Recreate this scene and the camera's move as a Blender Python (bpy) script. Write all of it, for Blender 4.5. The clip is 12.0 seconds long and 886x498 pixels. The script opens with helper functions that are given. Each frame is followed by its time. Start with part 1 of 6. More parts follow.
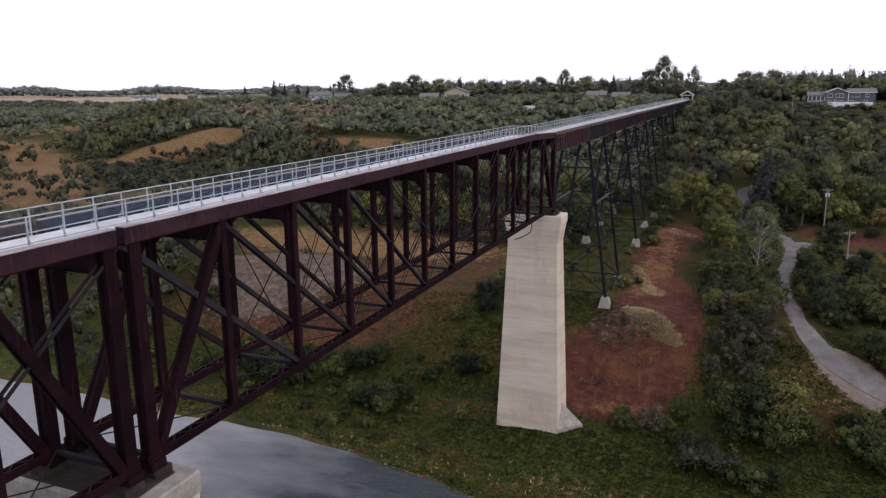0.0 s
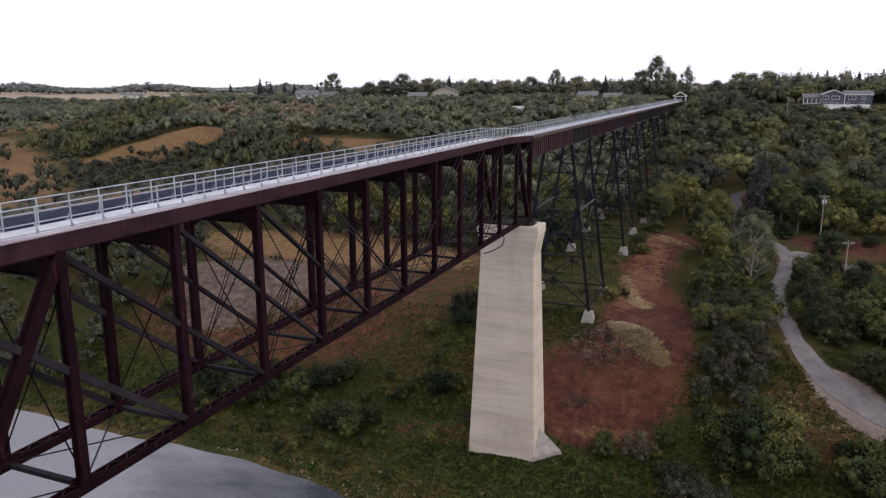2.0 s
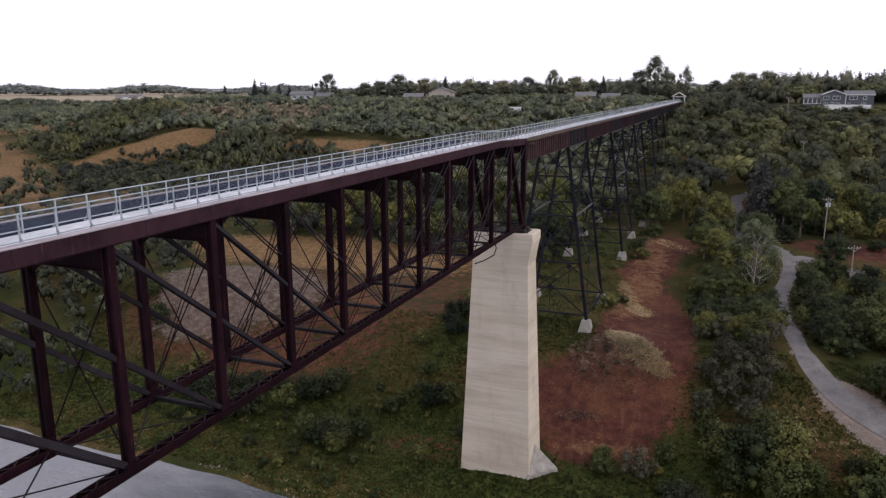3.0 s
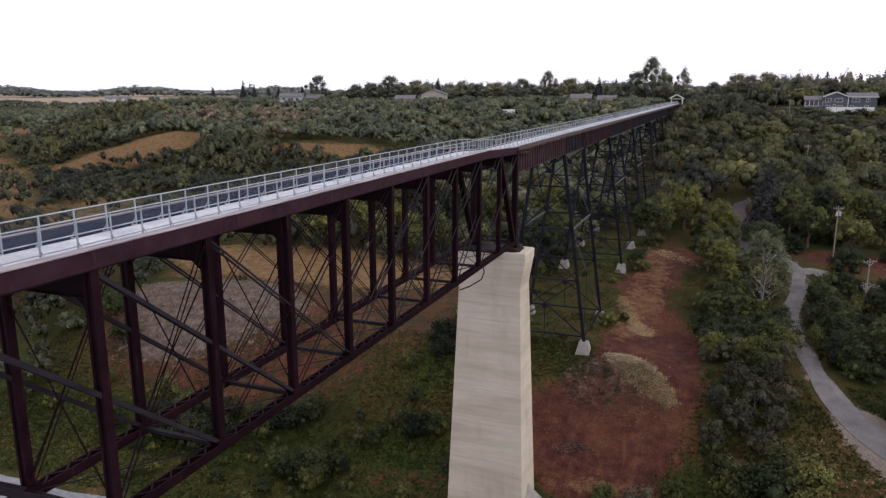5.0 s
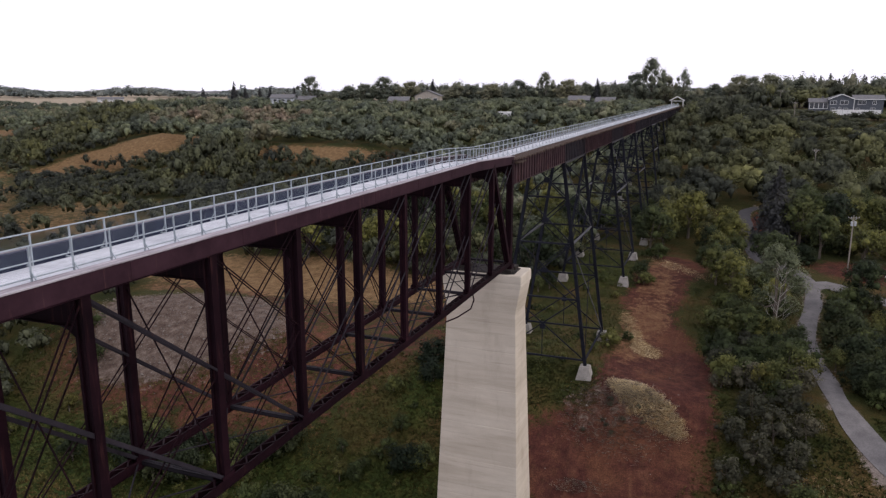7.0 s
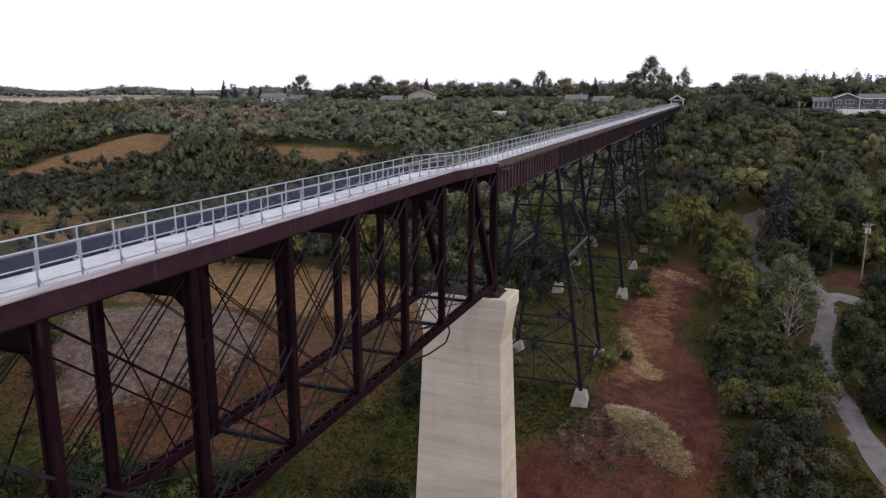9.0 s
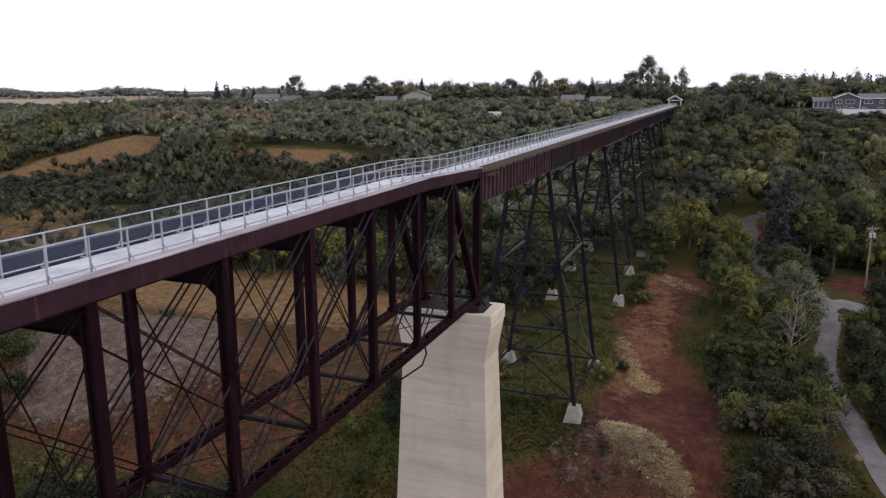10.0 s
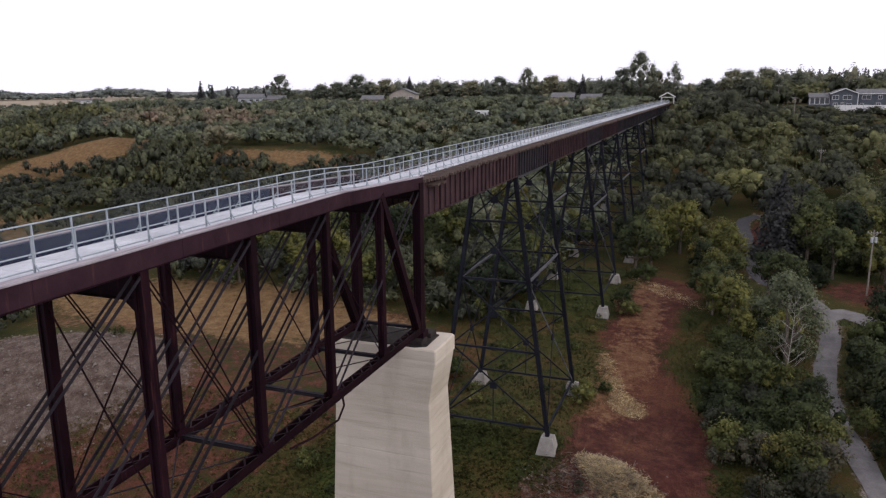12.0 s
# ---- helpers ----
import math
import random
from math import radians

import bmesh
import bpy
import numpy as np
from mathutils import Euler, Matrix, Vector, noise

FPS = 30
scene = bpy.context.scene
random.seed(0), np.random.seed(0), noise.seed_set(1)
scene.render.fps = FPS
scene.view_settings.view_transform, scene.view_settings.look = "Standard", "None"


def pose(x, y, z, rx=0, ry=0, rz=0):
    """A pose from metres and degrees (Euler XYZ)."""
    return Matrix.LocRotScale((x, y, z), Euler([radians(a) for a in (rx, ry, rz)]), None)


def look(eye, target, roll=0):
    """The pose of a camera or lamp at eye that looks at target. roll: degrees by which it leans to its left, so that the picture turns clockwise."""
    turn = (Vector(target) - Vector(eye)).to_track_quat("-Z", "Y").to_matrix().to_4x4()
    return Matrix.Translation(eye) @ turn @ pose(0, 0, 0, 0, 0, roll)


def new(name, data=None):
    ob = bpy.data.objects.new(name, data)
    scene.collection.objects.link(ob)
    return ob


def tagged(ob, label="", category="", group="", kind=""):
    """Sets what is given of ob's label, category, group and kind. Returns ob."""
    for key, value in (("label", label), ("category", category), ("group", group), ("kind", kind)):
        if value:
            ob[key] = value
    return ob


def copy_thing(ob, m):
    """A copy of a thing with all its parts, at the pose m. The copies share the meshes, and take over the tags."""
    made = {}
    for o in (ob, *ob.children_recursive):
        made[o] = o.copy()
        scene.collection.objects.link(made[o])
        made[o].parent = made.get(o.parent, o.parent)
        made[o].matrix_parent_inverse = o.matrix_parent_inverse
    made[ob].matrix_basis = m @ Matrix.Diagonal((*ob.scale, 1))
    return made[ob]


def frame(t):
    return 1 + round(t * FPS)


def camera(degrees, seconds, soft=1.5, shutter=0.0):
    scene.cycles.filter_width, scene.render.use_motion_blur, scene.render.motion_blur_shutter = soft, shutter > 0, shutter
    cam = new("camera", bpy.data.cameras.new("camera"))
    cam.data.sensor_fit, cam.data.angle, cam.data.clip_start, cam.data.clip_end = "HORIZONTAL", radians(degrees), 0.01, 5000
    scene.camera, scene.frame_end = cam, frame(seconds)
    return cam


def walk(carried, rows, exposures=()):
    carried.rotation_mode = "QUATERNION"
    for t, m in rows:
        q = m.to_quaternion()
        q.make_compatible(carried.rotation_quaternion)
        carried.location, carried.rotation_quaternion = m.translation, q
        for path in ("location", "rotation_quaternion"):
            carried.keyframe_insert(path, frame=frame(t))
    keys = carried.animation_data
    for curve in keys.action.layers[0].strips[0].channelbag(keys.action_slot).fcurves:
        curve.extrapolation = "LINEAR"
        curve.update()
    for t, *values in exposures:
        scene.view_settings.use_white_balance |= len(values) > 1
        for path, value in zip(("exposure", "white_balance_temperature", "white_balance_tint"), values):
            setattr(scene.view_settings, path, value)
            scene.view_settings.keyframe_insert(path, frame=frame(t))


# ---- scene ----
cam = camera(62.5, 12.0, 1.3)

PATH = [
    (0, (0.422, -4.814, 54.201), (-0.321, -3.008, 53.769), -0.4),
    (0.5, (0.685, -2.231, 54.144), (-0.055, -0.424, 53.712), -0.4),
    (1, (0.814, 0.325, 54.087), (0.077, 2.134, 53.656), -0.2),
    (1.5, (0.746, 2.821, 54.044), (0.013, 4.631, 53.612), -0.1),
    (2, (0.517, 5.291, 53.995), (-0.212, 7.103, 53.562), -0.0),
    (2.5, (0.196, 7.775, 53.988), (-0.531, 9.587, 53.556), -0.0),
    (3, (-0.232, 10.277, 54.007), (-0.957, 12.09, 53.576), -0.1),
    (5, (-2.587, 20.173, 54.165), (-3.3, 21.992, 53.738), -0.1),
    (5.5, (-3.255, 22.575, 54.195), (-3.966, 24.395, 53.769), -0.1),
    (6, (-3.904, 24.972, 54.224), (-4.612, 26.793, 53.798), -0.1),
    (6.5, (-4.536, 27.373, 54.253), (-5.243, 29.196, 53.829), -0.1),
    (7, (-5.085, 29.813, 54.258), (-5.79, 31.636, 53.834), -0.0),
    (9, (-6.629, 39.873, 54.079), (-7.329, 41.698, 53.653), 0.0),
    (9.5, (-6.804, 42.5, 54.014), (-7.503, 44.325, 53.589), -0.1),
    (10, (-6.883, 45.124, 53.964), (-7.579, 46.95, 53.54), -0.1),
    (10.5, (-6.813, 47.734, 53.891), (-7.508, 49.56, 53.466), -0.2),
    (11, (-6.605, 50.382, 53.834), (-7.298, 52.209, 53.409), -0.3),
    (11.5, (-6.297, 53.006, 53.761), (-6.989, 54.833, 53.336), -0.5),
    (12, (-5.93, 55.655, 53.708), (-6.62, 57.483, 53.281), -0.5),
]
walk(cam, [(t, look(eye, target, roll)) for t, eye, target, roll in PATH],
     exposures=[(0.0, 0.0), (5.0, -0.02), (7.0, -0.05), (9.5, -0.07), (12.0, -0.08)])

# ---- world, sun ----
world = bpy.data.worlds.new("overcast_evening")
scene.world = world
world.use_nodes = True
wn, wl = world.node_tree.nodes, world.node_tree.links
sky = wn.new("ShaderNodeTexSky")
sky.sky_type = "NISHITA"
sky.sun_disc = False
sky.sun_elevation, sky.sun_rotation = radians(24), radians(100)
sky.air_density, sky.dust_density, sky.ozone_density = 1.2, 6.0, 1.0
veil = wn.new("ShaderNodeMixRGB")
veil.inputs[0].default_value = 0.88
veil.inputs[2].default_value = (12.35, 12.0, 13.5, 1)
wl.new(sky.outputs[0], veil.inputs[1])
wl.new(veil.outputs[0], wn["Background"].inputs[0])
wn["Background"].inputs[1].default_value = 0.1
sun_data = bpy.data.lights.new("sun", "SUN")
sun_data.energy, sun_data.angle, sun_data.color = 0.9, radians(30), (1.0, 0.93, 0.84)
sun = new("sun", sun_data)
sun.matrix_world = look((120, -20, 60), (0, 0, 0))


# ---- materials ----
def nodes_of(name, rough=0.7, metal=0.0):
    m = bpy.data.materials.new(name)
    m.use_nodes = True
    n, l = m.node_tree.nodes, m.node_tree.links
    b = n["Principled BSDF"]
    b.inputs["Roughness"].default_value = rough
    b.inputs["Specular IOR Level"].default_value = 0.12 if rough > 0.55 else 0.5
    b.inputs["Metallic"].default_value = metal
    return m, n, l, b


def noise_node(n, l, scale, detail=4, rough=0.6, coords="Object", stretch=None, dist=0.0):
    if coords == "World":
        src = n.new("ShaderNodeNewGeometry").outputs["Position"]
    else:
        src = n.new("ShaderNodeTexCoord").outputs[coords]
    if stretch:
        mp = n.new("ShaderNodeMapping")
        mp.inputs["Scale"].default_value = stretch
        l.new(src, mp.inputs["Vector"])
        src = mp.outputs[0]
    t = n.new("ShaderNodeTexNoise")
    t.inputs["Scale"].default_value = scale
    t.inputs["Detail"].default_value = detail
    t.inputs["Roughness"].default_value = rough
    t.inputs["Distortion"].default_value = dist
    l.new(src, t.inputs["Vector"])
    return t.outputs[0]


def ramp(n, l, src, stops):
    r = n.new("ShaderNodeValToRGB")
    e = r.color_ramp.elements
    while len(e) < len(stops):
        e.new(0.5)
    for s, (p, c) in zip(e, stops):
        s.position, s.color = p, (*c, 1) if len(c) == 3 else c
    l.new(src, r.inputs[0])
    return r.outputs[0]


def mixc(n, l, fac, a, b, mode="MIX"):
    m = n.new("ShaderNodeMixRGB")
    m.blend_type = mode
    for sock, v in zip(m.inputs, (fac, a, b)):
        if isinstance(v, (int, float)):
            sock.default_value = v
        elif isinstance(v, tuple):
            sock.default_value = (*v, 1)
        else:
            l.new(v, sock)
    return m.outputs[0]


def mathn(n, l, op, a, b=0.0, c=0.0):
    m = n.new("ShaderNodeMath")
    m.operation = op
    for sock, v in zip(m.inputs, (a, b, c)):
        if isinstance(v, (int, float)):
            sock.default_value = v
        else:
            l.new(v, sock)
    return m.outputs[0]


def bump(n, l, b, h, strength=0.4, dist=0.05):
    k = n.new("ShaderNodeBump")
    k.inputs["Strength"].default_value, k.inputs["Distance"].default_value = strength, dist
    l.new(h, k.inputs["Height"])
    l.new(k.outputs[0], b.inputs["Normal"])


def plain(name, dark, light, scale=3.0, rough=0.7, metal=0.0, coords="World", relief=0.3, dist=0.02, stretch=None):
    """Two shades by coarse noise, broken by fine grain."""
    m, n, l, b = nodes_of(name, rough, metal)
    big = noise_node(n, l, scale, 5, 0.65, coords, stretch)
    fine = noise_node(n, l, scale * 9, 3, 0.6, coords)
    c = ramp(n, l, big, [(0.3, dark), (0.7, light)])
    c = mixc(n, l, 0.35, c, ramp(n, l, fine, [(0.3, (0.55, 0.55, 0.55)), (0.7, (1.25, 1.25, 1.25))]), "MULTIPLY")
    l.new(c, b.inputs["Base Color"])
    l.new(ramp(n, l, big, [(0.2, (rough * 0.8,) * 3), (0.8, (min(1, rough * 1.2),) * 3)]), b.inputs["Roughness"])
    bump(n, l, b, fine, relief, dist)
    return m


def steel_paint(name, paint, worn, rust, amount=0.56):
    """Old bridge paint: faded, streaked, with rust coming through."""
    m, n, l, b = nodes_of(name, 0.62)
    b.inputs["Specular IOR Level"].default_value = 0.06
    big = noise_node(n, l, 0.6, 5, 0.65, "World")
    streak = noise_node(n, l, 1.2, 4, 0.6, "World", (4, 4, 0.35))
    c = ramp(n, l, big, [(0.3, paint), (0.75, worn)])
    c = mixc(n, l, ramp(n, l, streak, [(amount, (0, 0, 0)), (amount + 0.16, (1, 1, 1))]), c, rust)
    ob = n.new("ShaderNodeObjectInfo")
    v = mathn(n, l, "MULTIPLY_ADD", ob.outputs["Random"], 0.5, 0.75)
    c = mixc(n, l, 1.0, c, v, "MULTIPLY")
    l.new(c, b.inputs["Base Color"])
    bump(n, l, b, noise_node(n, l, 14, 3, 0.6, "World"), 0.25, 0.01)
    return m


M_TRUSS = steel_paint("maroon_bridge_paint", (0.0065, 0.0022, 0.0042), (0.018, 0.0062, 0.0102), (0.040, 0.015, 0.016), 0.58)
# Top chord: maroon over twice as light as M_TRUSS.
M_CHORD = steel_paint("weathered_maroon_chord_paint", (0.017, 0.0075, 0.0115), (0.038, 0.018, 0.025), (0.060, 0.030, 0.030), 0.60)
M_TOWER = steel_paint("blue_black_bridge_paint", (0.0075, 0.008, 0.0125), (0.020, 0.021, 0.030), (0.038, 0.024, 0.024), 0.66)
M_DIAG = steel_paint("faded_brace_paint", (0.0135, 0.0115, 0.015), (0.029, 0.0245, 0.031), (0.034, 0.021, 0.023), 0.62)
M_STRUT = steel_paint("faded_grey_bridge_paint", (0.055, 0.056, 0.066), (0.10, 0.098, 0.105), (0.06, 0.04, 0.035), 0.62)
M_GIRDER = steel_paint("faded_red_girder_paint", (0.033, 0.019, 0.024), (0.066, 0.040, 0.045), (0.085, 0.044, 0.042), 0.55)
M_GIRDER_D = steel_paint("dark_girder_paint", (0.022, 0.020, 0.027), (0.044, 0.038, 0.044), (0.07, 0.04, 0.035), 0.6)
M_FLANGE = plain("bleached_flange_top", (0.13, 0.10, 0.115), (0.46, 0.43, 0.46), 1.4, 0.7, 0, "World", 0.3, 0.02, (2.5, 0.22, 1))
M_RAIL = plain("galvanised_rail", (0.27, 0.31, 0.35), (0.46, 0.51, 0.56), 2.0, 0.45, 0.4)
M_TIE = plain("weathered_tie_timber", (0.05, 0.035, 0.03), (0.13, 0.095, 0.08), 2.2, 0.9, 0, "World", 0.6, 0.02)
M_WOODPOLE = plain("weathered_pole_wood", (0.16, 0.14, 0.12), (0.30, 0.27, 0.24), 2.0, 0.9, 0, "World", 0.5, 0.02, (6, 6, 0.6))
M_BLACK = plain("black_cable", (0.015, 0.015, 0.016), (0.03, 0.03, 0.03), 3, 0.6)
M_BARK = plain("grey_bark", (0.07, 0.055, 0.045), (0.17, 0.145, 0.12), 3.0, 0.95, 0, "World", 0.8, 0.03, (5, 5, 1))
M_BARK_PALE = plain("bleached_dead_wood", (0.30, 0.29, 0.26), (0.48, 0.46, 0.42), 3.0, 0.9)
M_CONC_BLOCK = plain("old_footing_concrete", (0.20, 0.185, 0.17), (0.34, 0.32, 0.30), 1.2, 0.9, 0, "World", 0.5, 0.03)
M_STONE = plain("broken_rock", (0.09, 0.075, 0.066), (0.22, 0.19, 0.17), 0.8, 0.95, 0, "World", 0.6, 0.05)


def deck_concrete():
    m, n, l, b = nodes_of("pale_deck_planks", 0.75)
    big = noise_node(n, l, 0.5, 5, 0.6, "World")
    lines = noise_node(n, l, 6.0, 3, 0.6, "World", (4.0, 0.12, 1))
    c = ramp(n, l, big, [(0.3, (0.44, 0.45, 0.49)), (0.72, (0.64, 0.65, 0.69))])
    c = mixc(n, l, 0.5, c, ramp(n, l, lines, [(0.38, (0.58, 0.58, 0.62)), (0.62, (1.1, 1.1, 1.1))]), "MULTIPLY")
    ob = n.new("ShaderNodeObjectInfo")
    c = mixc(n, l, 1.0, c, mathn(n, l, "MULTIPLY_ADD", ob.outputs["Random"], 0.16, 0.92), "MULTIPLY")
    l.new(c, b.inputs["Base Color"])
    bump(n, l, b, lines, 0.3, 0.01)
    return m


def pier_concrete():
    """Board-marked concrete in lifts, with faint level streaks and run-down stains."""
    m, n, l, b = nodes_of("board_marked_pier_concrete", 0.88)
    lift = noise_node(n, l, 1.0, 5, 0.65, "World", (0.05, 0.05, 0.42), 0.5)
    board = noise_node(n, l, 1.0, 4, 0.7, "World", (0.10, 0.10, 2.6), 0.3)
    run = noise_node(n, l, 1.0, 4, 0.6, "World", (0.5, 0.5, 0.16))
    big = noise_node(n, l, 0.22, 4, 0.6, "World")
    fine = noise_node(n, l, 9, 4, 0.7, "World")
    c = ramp(n, l, lift, [(0.34, (0.420, 0.364, 0.300)), (0.5, (0.495, 0.436, 0.366)), (0.7, (0.575, 0.516, 0.442))])
    c = mixc(n, l, 0.36, c, ramp(n, l, board, [(0.32, (0.52, 0.50, 0.48)), (0.42, (0.95, 0.95, 0.95)), (0.7, (1.07, 1.07, 1.07))]), "MULTIPLY")
    c = mixc(n, l, 0.28, c, ramp(n, l, run, [(0.30, (0.62, 0.59, 0.57)), (0.46, (1.02, 1.02, 1.02))]), "MULTIPLY")
    c = mixc(n, l, 0.4, c, ramp(n, l, big, [(0.3, (0.84, 0.83, 0.82)), (0.7, (1.12, 1.11, 1.10))]), "MULTIPLY")
    c = mixc(n, l, 0.22, c, ramp(n, l, fine, [(0.3, (0.78, 0.78, 0.78)), (0.7, (1.12, 1.12, 1.12))]), "MULTIPLY")
    l.new(c, b.inputs["Base Color"])
    h = mathn(n, l, "ADD", mathn(n, l, "MULTIPLY", board, 0.6), mathn(n, l, "MULTIPLY", fine, 0.5))
    bump(n, l, b, h, 0.45, 0.06)
    return m


def chain_link():
    """Woven wire: crossing diagonal strands with open gaps between them."""
    m, n, l, b = nodes_of("galvanised_chain_link", 0.5, 0.4)
    b.inputs["Base Color"].default_value = (0.26, 0.30, 0.34, 1)
    sep = n.new("ShaderNodeSeparateXYZ")
    l.new(n.new("ShaderNodeNewGeometry").outputs["Position"], sep.inputs[0])
    strands = []
    for sign in (1, -1):
        s = mathn(n, l, "MULTIPLY_ADD", sep.outputs["Z"], sign, sep.outputs["Y"])
        s = mathn(n, l, "FRACT", mathn(n, l, "MULTIPLY", s, 9.0))
        strands.append(mathn(n, l, "LESS_THAN", s, 0.036))
    a = mathn(n, l, "MAXIMUM", *strands)
    l.new(a, b.inputs["Alpha"])
    return m


def water_mat():
    m, n, l, b = nodes_of("grey_river_water", 0.12)
    sep = n.new("ShaderNodeSeparateXYZ")
    l.new(n.new("ShaderNodeNewGeometry").outputs["Position"], sep.inputs[0])
    # Turbid grey base with sky sheen painted in, paler towards -x.
    painted_sheen = mathn(n, l, "MULTIPLY_ADD", sep.outputs["X"], -0.022, -1.02)
    painted_sheen = mathn(n, l, "MULTIPLY_ADD", mathn(n, l, "SUBTRACT", noise_node(n, l, 0.05, 4, 0.6, "World", (1, 2.2, 1)), 0.5), 1.2, painted_sheen)
    l.new(ramp(n, l, painted_sheen, [(0.05, (0.040, 0.050, 0.064)), (0.9, (0.30, 0.305, 0.335))]), b.inputs["Base Color"])
    b.inputs["IOR"].default_value = 1.33
    r1 = noise_node(n, l, 1.5, 5, 0.72, "World", (0.55, 1.3, 1), 0.6)
    r2 = noise_node(n, l, 0.09, 3, 0.5, "World", (1.0, 0.5, 1))
    h = mathn(n, l, "ADD", r1, mathn(n, l, "MULTIPLY", r2, 3.0))
    bump(n, l, b, h, 1.0, 0.55)
    return m


def leaf_mat(name, low, mid, high, per_tree=True, thin=0.22, speck=0.6):
    """Leaves: a shade for each tree, a lighter or darker one for each spray and sprig; each sprig is shaded by the bulge of its spray."""
    m, n, l, b = nodes_of(name, 0.6)
    geo = n.new("ShaderNodeNewGeometry")
    patch = noise_node(n, l, 0.35, 3, 0.6, "World")
    if per_tree:
        pick = n.new("ShaderNodeObjectInfo").outputs["Random"]
        pick = mathn(n, l, "MULTIPLY_ADD", mathn(n, l, "SUBTRACT", patch, 0.5), 0.7, pick)
    else:
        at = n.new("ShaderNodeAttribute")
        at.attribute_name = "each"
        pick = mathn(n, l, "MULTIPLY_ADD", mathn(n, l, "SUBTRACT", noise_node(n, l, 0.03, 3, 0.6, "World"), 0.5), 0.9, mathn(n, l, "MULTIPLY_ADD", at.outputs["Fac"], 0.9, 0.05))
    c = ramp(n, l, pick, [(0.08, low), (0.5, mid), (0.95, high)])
    v = mathn(n, l, "MULTIPLY_ADD", geo.outputs["Random Per Island"], speck, 1 - 0.5 * speck)
    c = mixc(n, l, 1.0, c, v, "MULTIPLY")
    c = mixc(n, l, 0.7, c, ramp(n, l, patch, [(0.34, (0.68, 0.68, 0.70)), (0.5, (1, 1, 1)), (0.66, (1.4, 1.38, 1.25))]), "MULTIPLY")
    leafy = noise_node(n, l, 2.4, 4, 0.75, "World")
    c = mixc(n, l, 0.5, c, ramp(n, l, leafy, [(0.30, (0.55, 0.55, 0.55)), (0.5, (1, 1, 1)), (0.7, (1.5, 1.5, 1.45))]), "MULTIPLY")
    l.new(c, b.inputs["Base Color"])
    b.inputs["Specular IOR Level"].default_value = 0.08
    bulge = n.new("ShaderNodeAttribute")
    bulge.attribute_name = "bulge"
    turn = n.new("ShaderNodeVectorTransform")
    turn.vector_type, turn.convert_from, turn.convert_to = "NORMAL", "OBJECT", "WORLD"
    l.new(bulge.outputs["Vector"], turn.inputs[0])
    l.new(turn.outputs[0], b.inputs["Normal"])
    tr = n.new("ShaderNodeBsdfTranslucent")
    l.new(c, tr.inputs[0])
    mx = n.new("ShaderNodeMixShader")
    mx.inputs[0].default_value = thin
    l.new(b.outputs[0], mx.inputs[1])
    l.new(tr.outputs[0], mx.inputs[2])
    l.new(mx.outputs[0], n["Material Output"].inputs[0])
    return m


M_DECK, M_PIER, M_LINK, M_WATER = deck_concrete(), pier_concrete(), chain_link(), water_mat()
M_LEAF = leaf_mat("broad_leaves", (0.028, 0.038, 0.022), (0.070, 0.085, 0.036), (0.165, 0.162, 0.050))
M_LEAF_DARK = leaf_mat("dark_bush_leaves", (0.018, 0.026, 0.016), (0.030, 0.040, 0.021), (0.052, 0.060, 0.028))
M_LEAF_GREY = leaf_mat("grey_willow_leaves", (0.050, 0.052, 0.037), (0.070, 0.070, 0.049), (0.098, 0.090, 0.063))
M_LEAF_BUSH = leaf_mat("bush_leaves", (0.030, 0.041, 0.019), (0.062, 0.077, 0.029), (0.132, 0.132, 0.044))
M_LEAF_SILVER = leaf_mat("silver_poplar_leaves", (0.095, 0.118, 0.068), (0.120, 0.142, 0.082), (0.148, 0.165, 0.10))
# Far woods: leaf colours lightened and greyed to paint in distance haze.
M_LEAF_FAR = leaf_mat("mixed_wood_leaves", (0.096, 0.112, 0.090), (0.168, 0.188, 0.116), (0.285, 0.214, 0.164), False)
# Skyline crowns: aerial haze mixed into the base colour.
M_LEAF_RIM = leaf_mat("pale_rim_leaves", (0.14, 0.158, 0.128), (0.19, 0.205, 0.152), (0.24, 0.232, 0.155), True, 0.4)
# Blue-grey haze over the plain is painted into these leaves.
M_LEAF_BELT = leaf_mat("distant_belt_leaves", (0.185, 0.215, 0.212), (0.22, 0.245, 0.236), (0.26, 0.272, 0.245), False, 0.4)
# Rim gardens: leaf colours paled for haze as well.
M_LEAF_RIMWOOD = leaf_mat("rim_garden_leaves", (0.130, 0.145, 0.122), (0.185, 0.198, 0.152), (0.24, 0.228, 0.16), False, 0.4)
M_LEAF_SLOPE = leaf_mat("slope_tree_leaves", (0.042, 0.047, 0.039), (0.094, 0.101, 0.061), (0.180, 0.178, 0.070), False)
M_ASPHALT = plain("dark_lane_asphalt", (0.055, 0.052, 0.056), (0.095, 0.09, 0.092), 0.6, 0.9, 0, "World", 0.4, 0.02)
M_LEAF_YEL = leaf_mat("turning_leaves", (0.10, 0.095, 0.032), (0.150, 0.138, 0.042), (0.205, 0.172, 0.056))
M_NEEDLE = leaf_mat("blue_spruce_needles", (0.046, 0.047, 0.052), (0.057, 0.058, 0.063), (0.069, 0.070, 0.072))


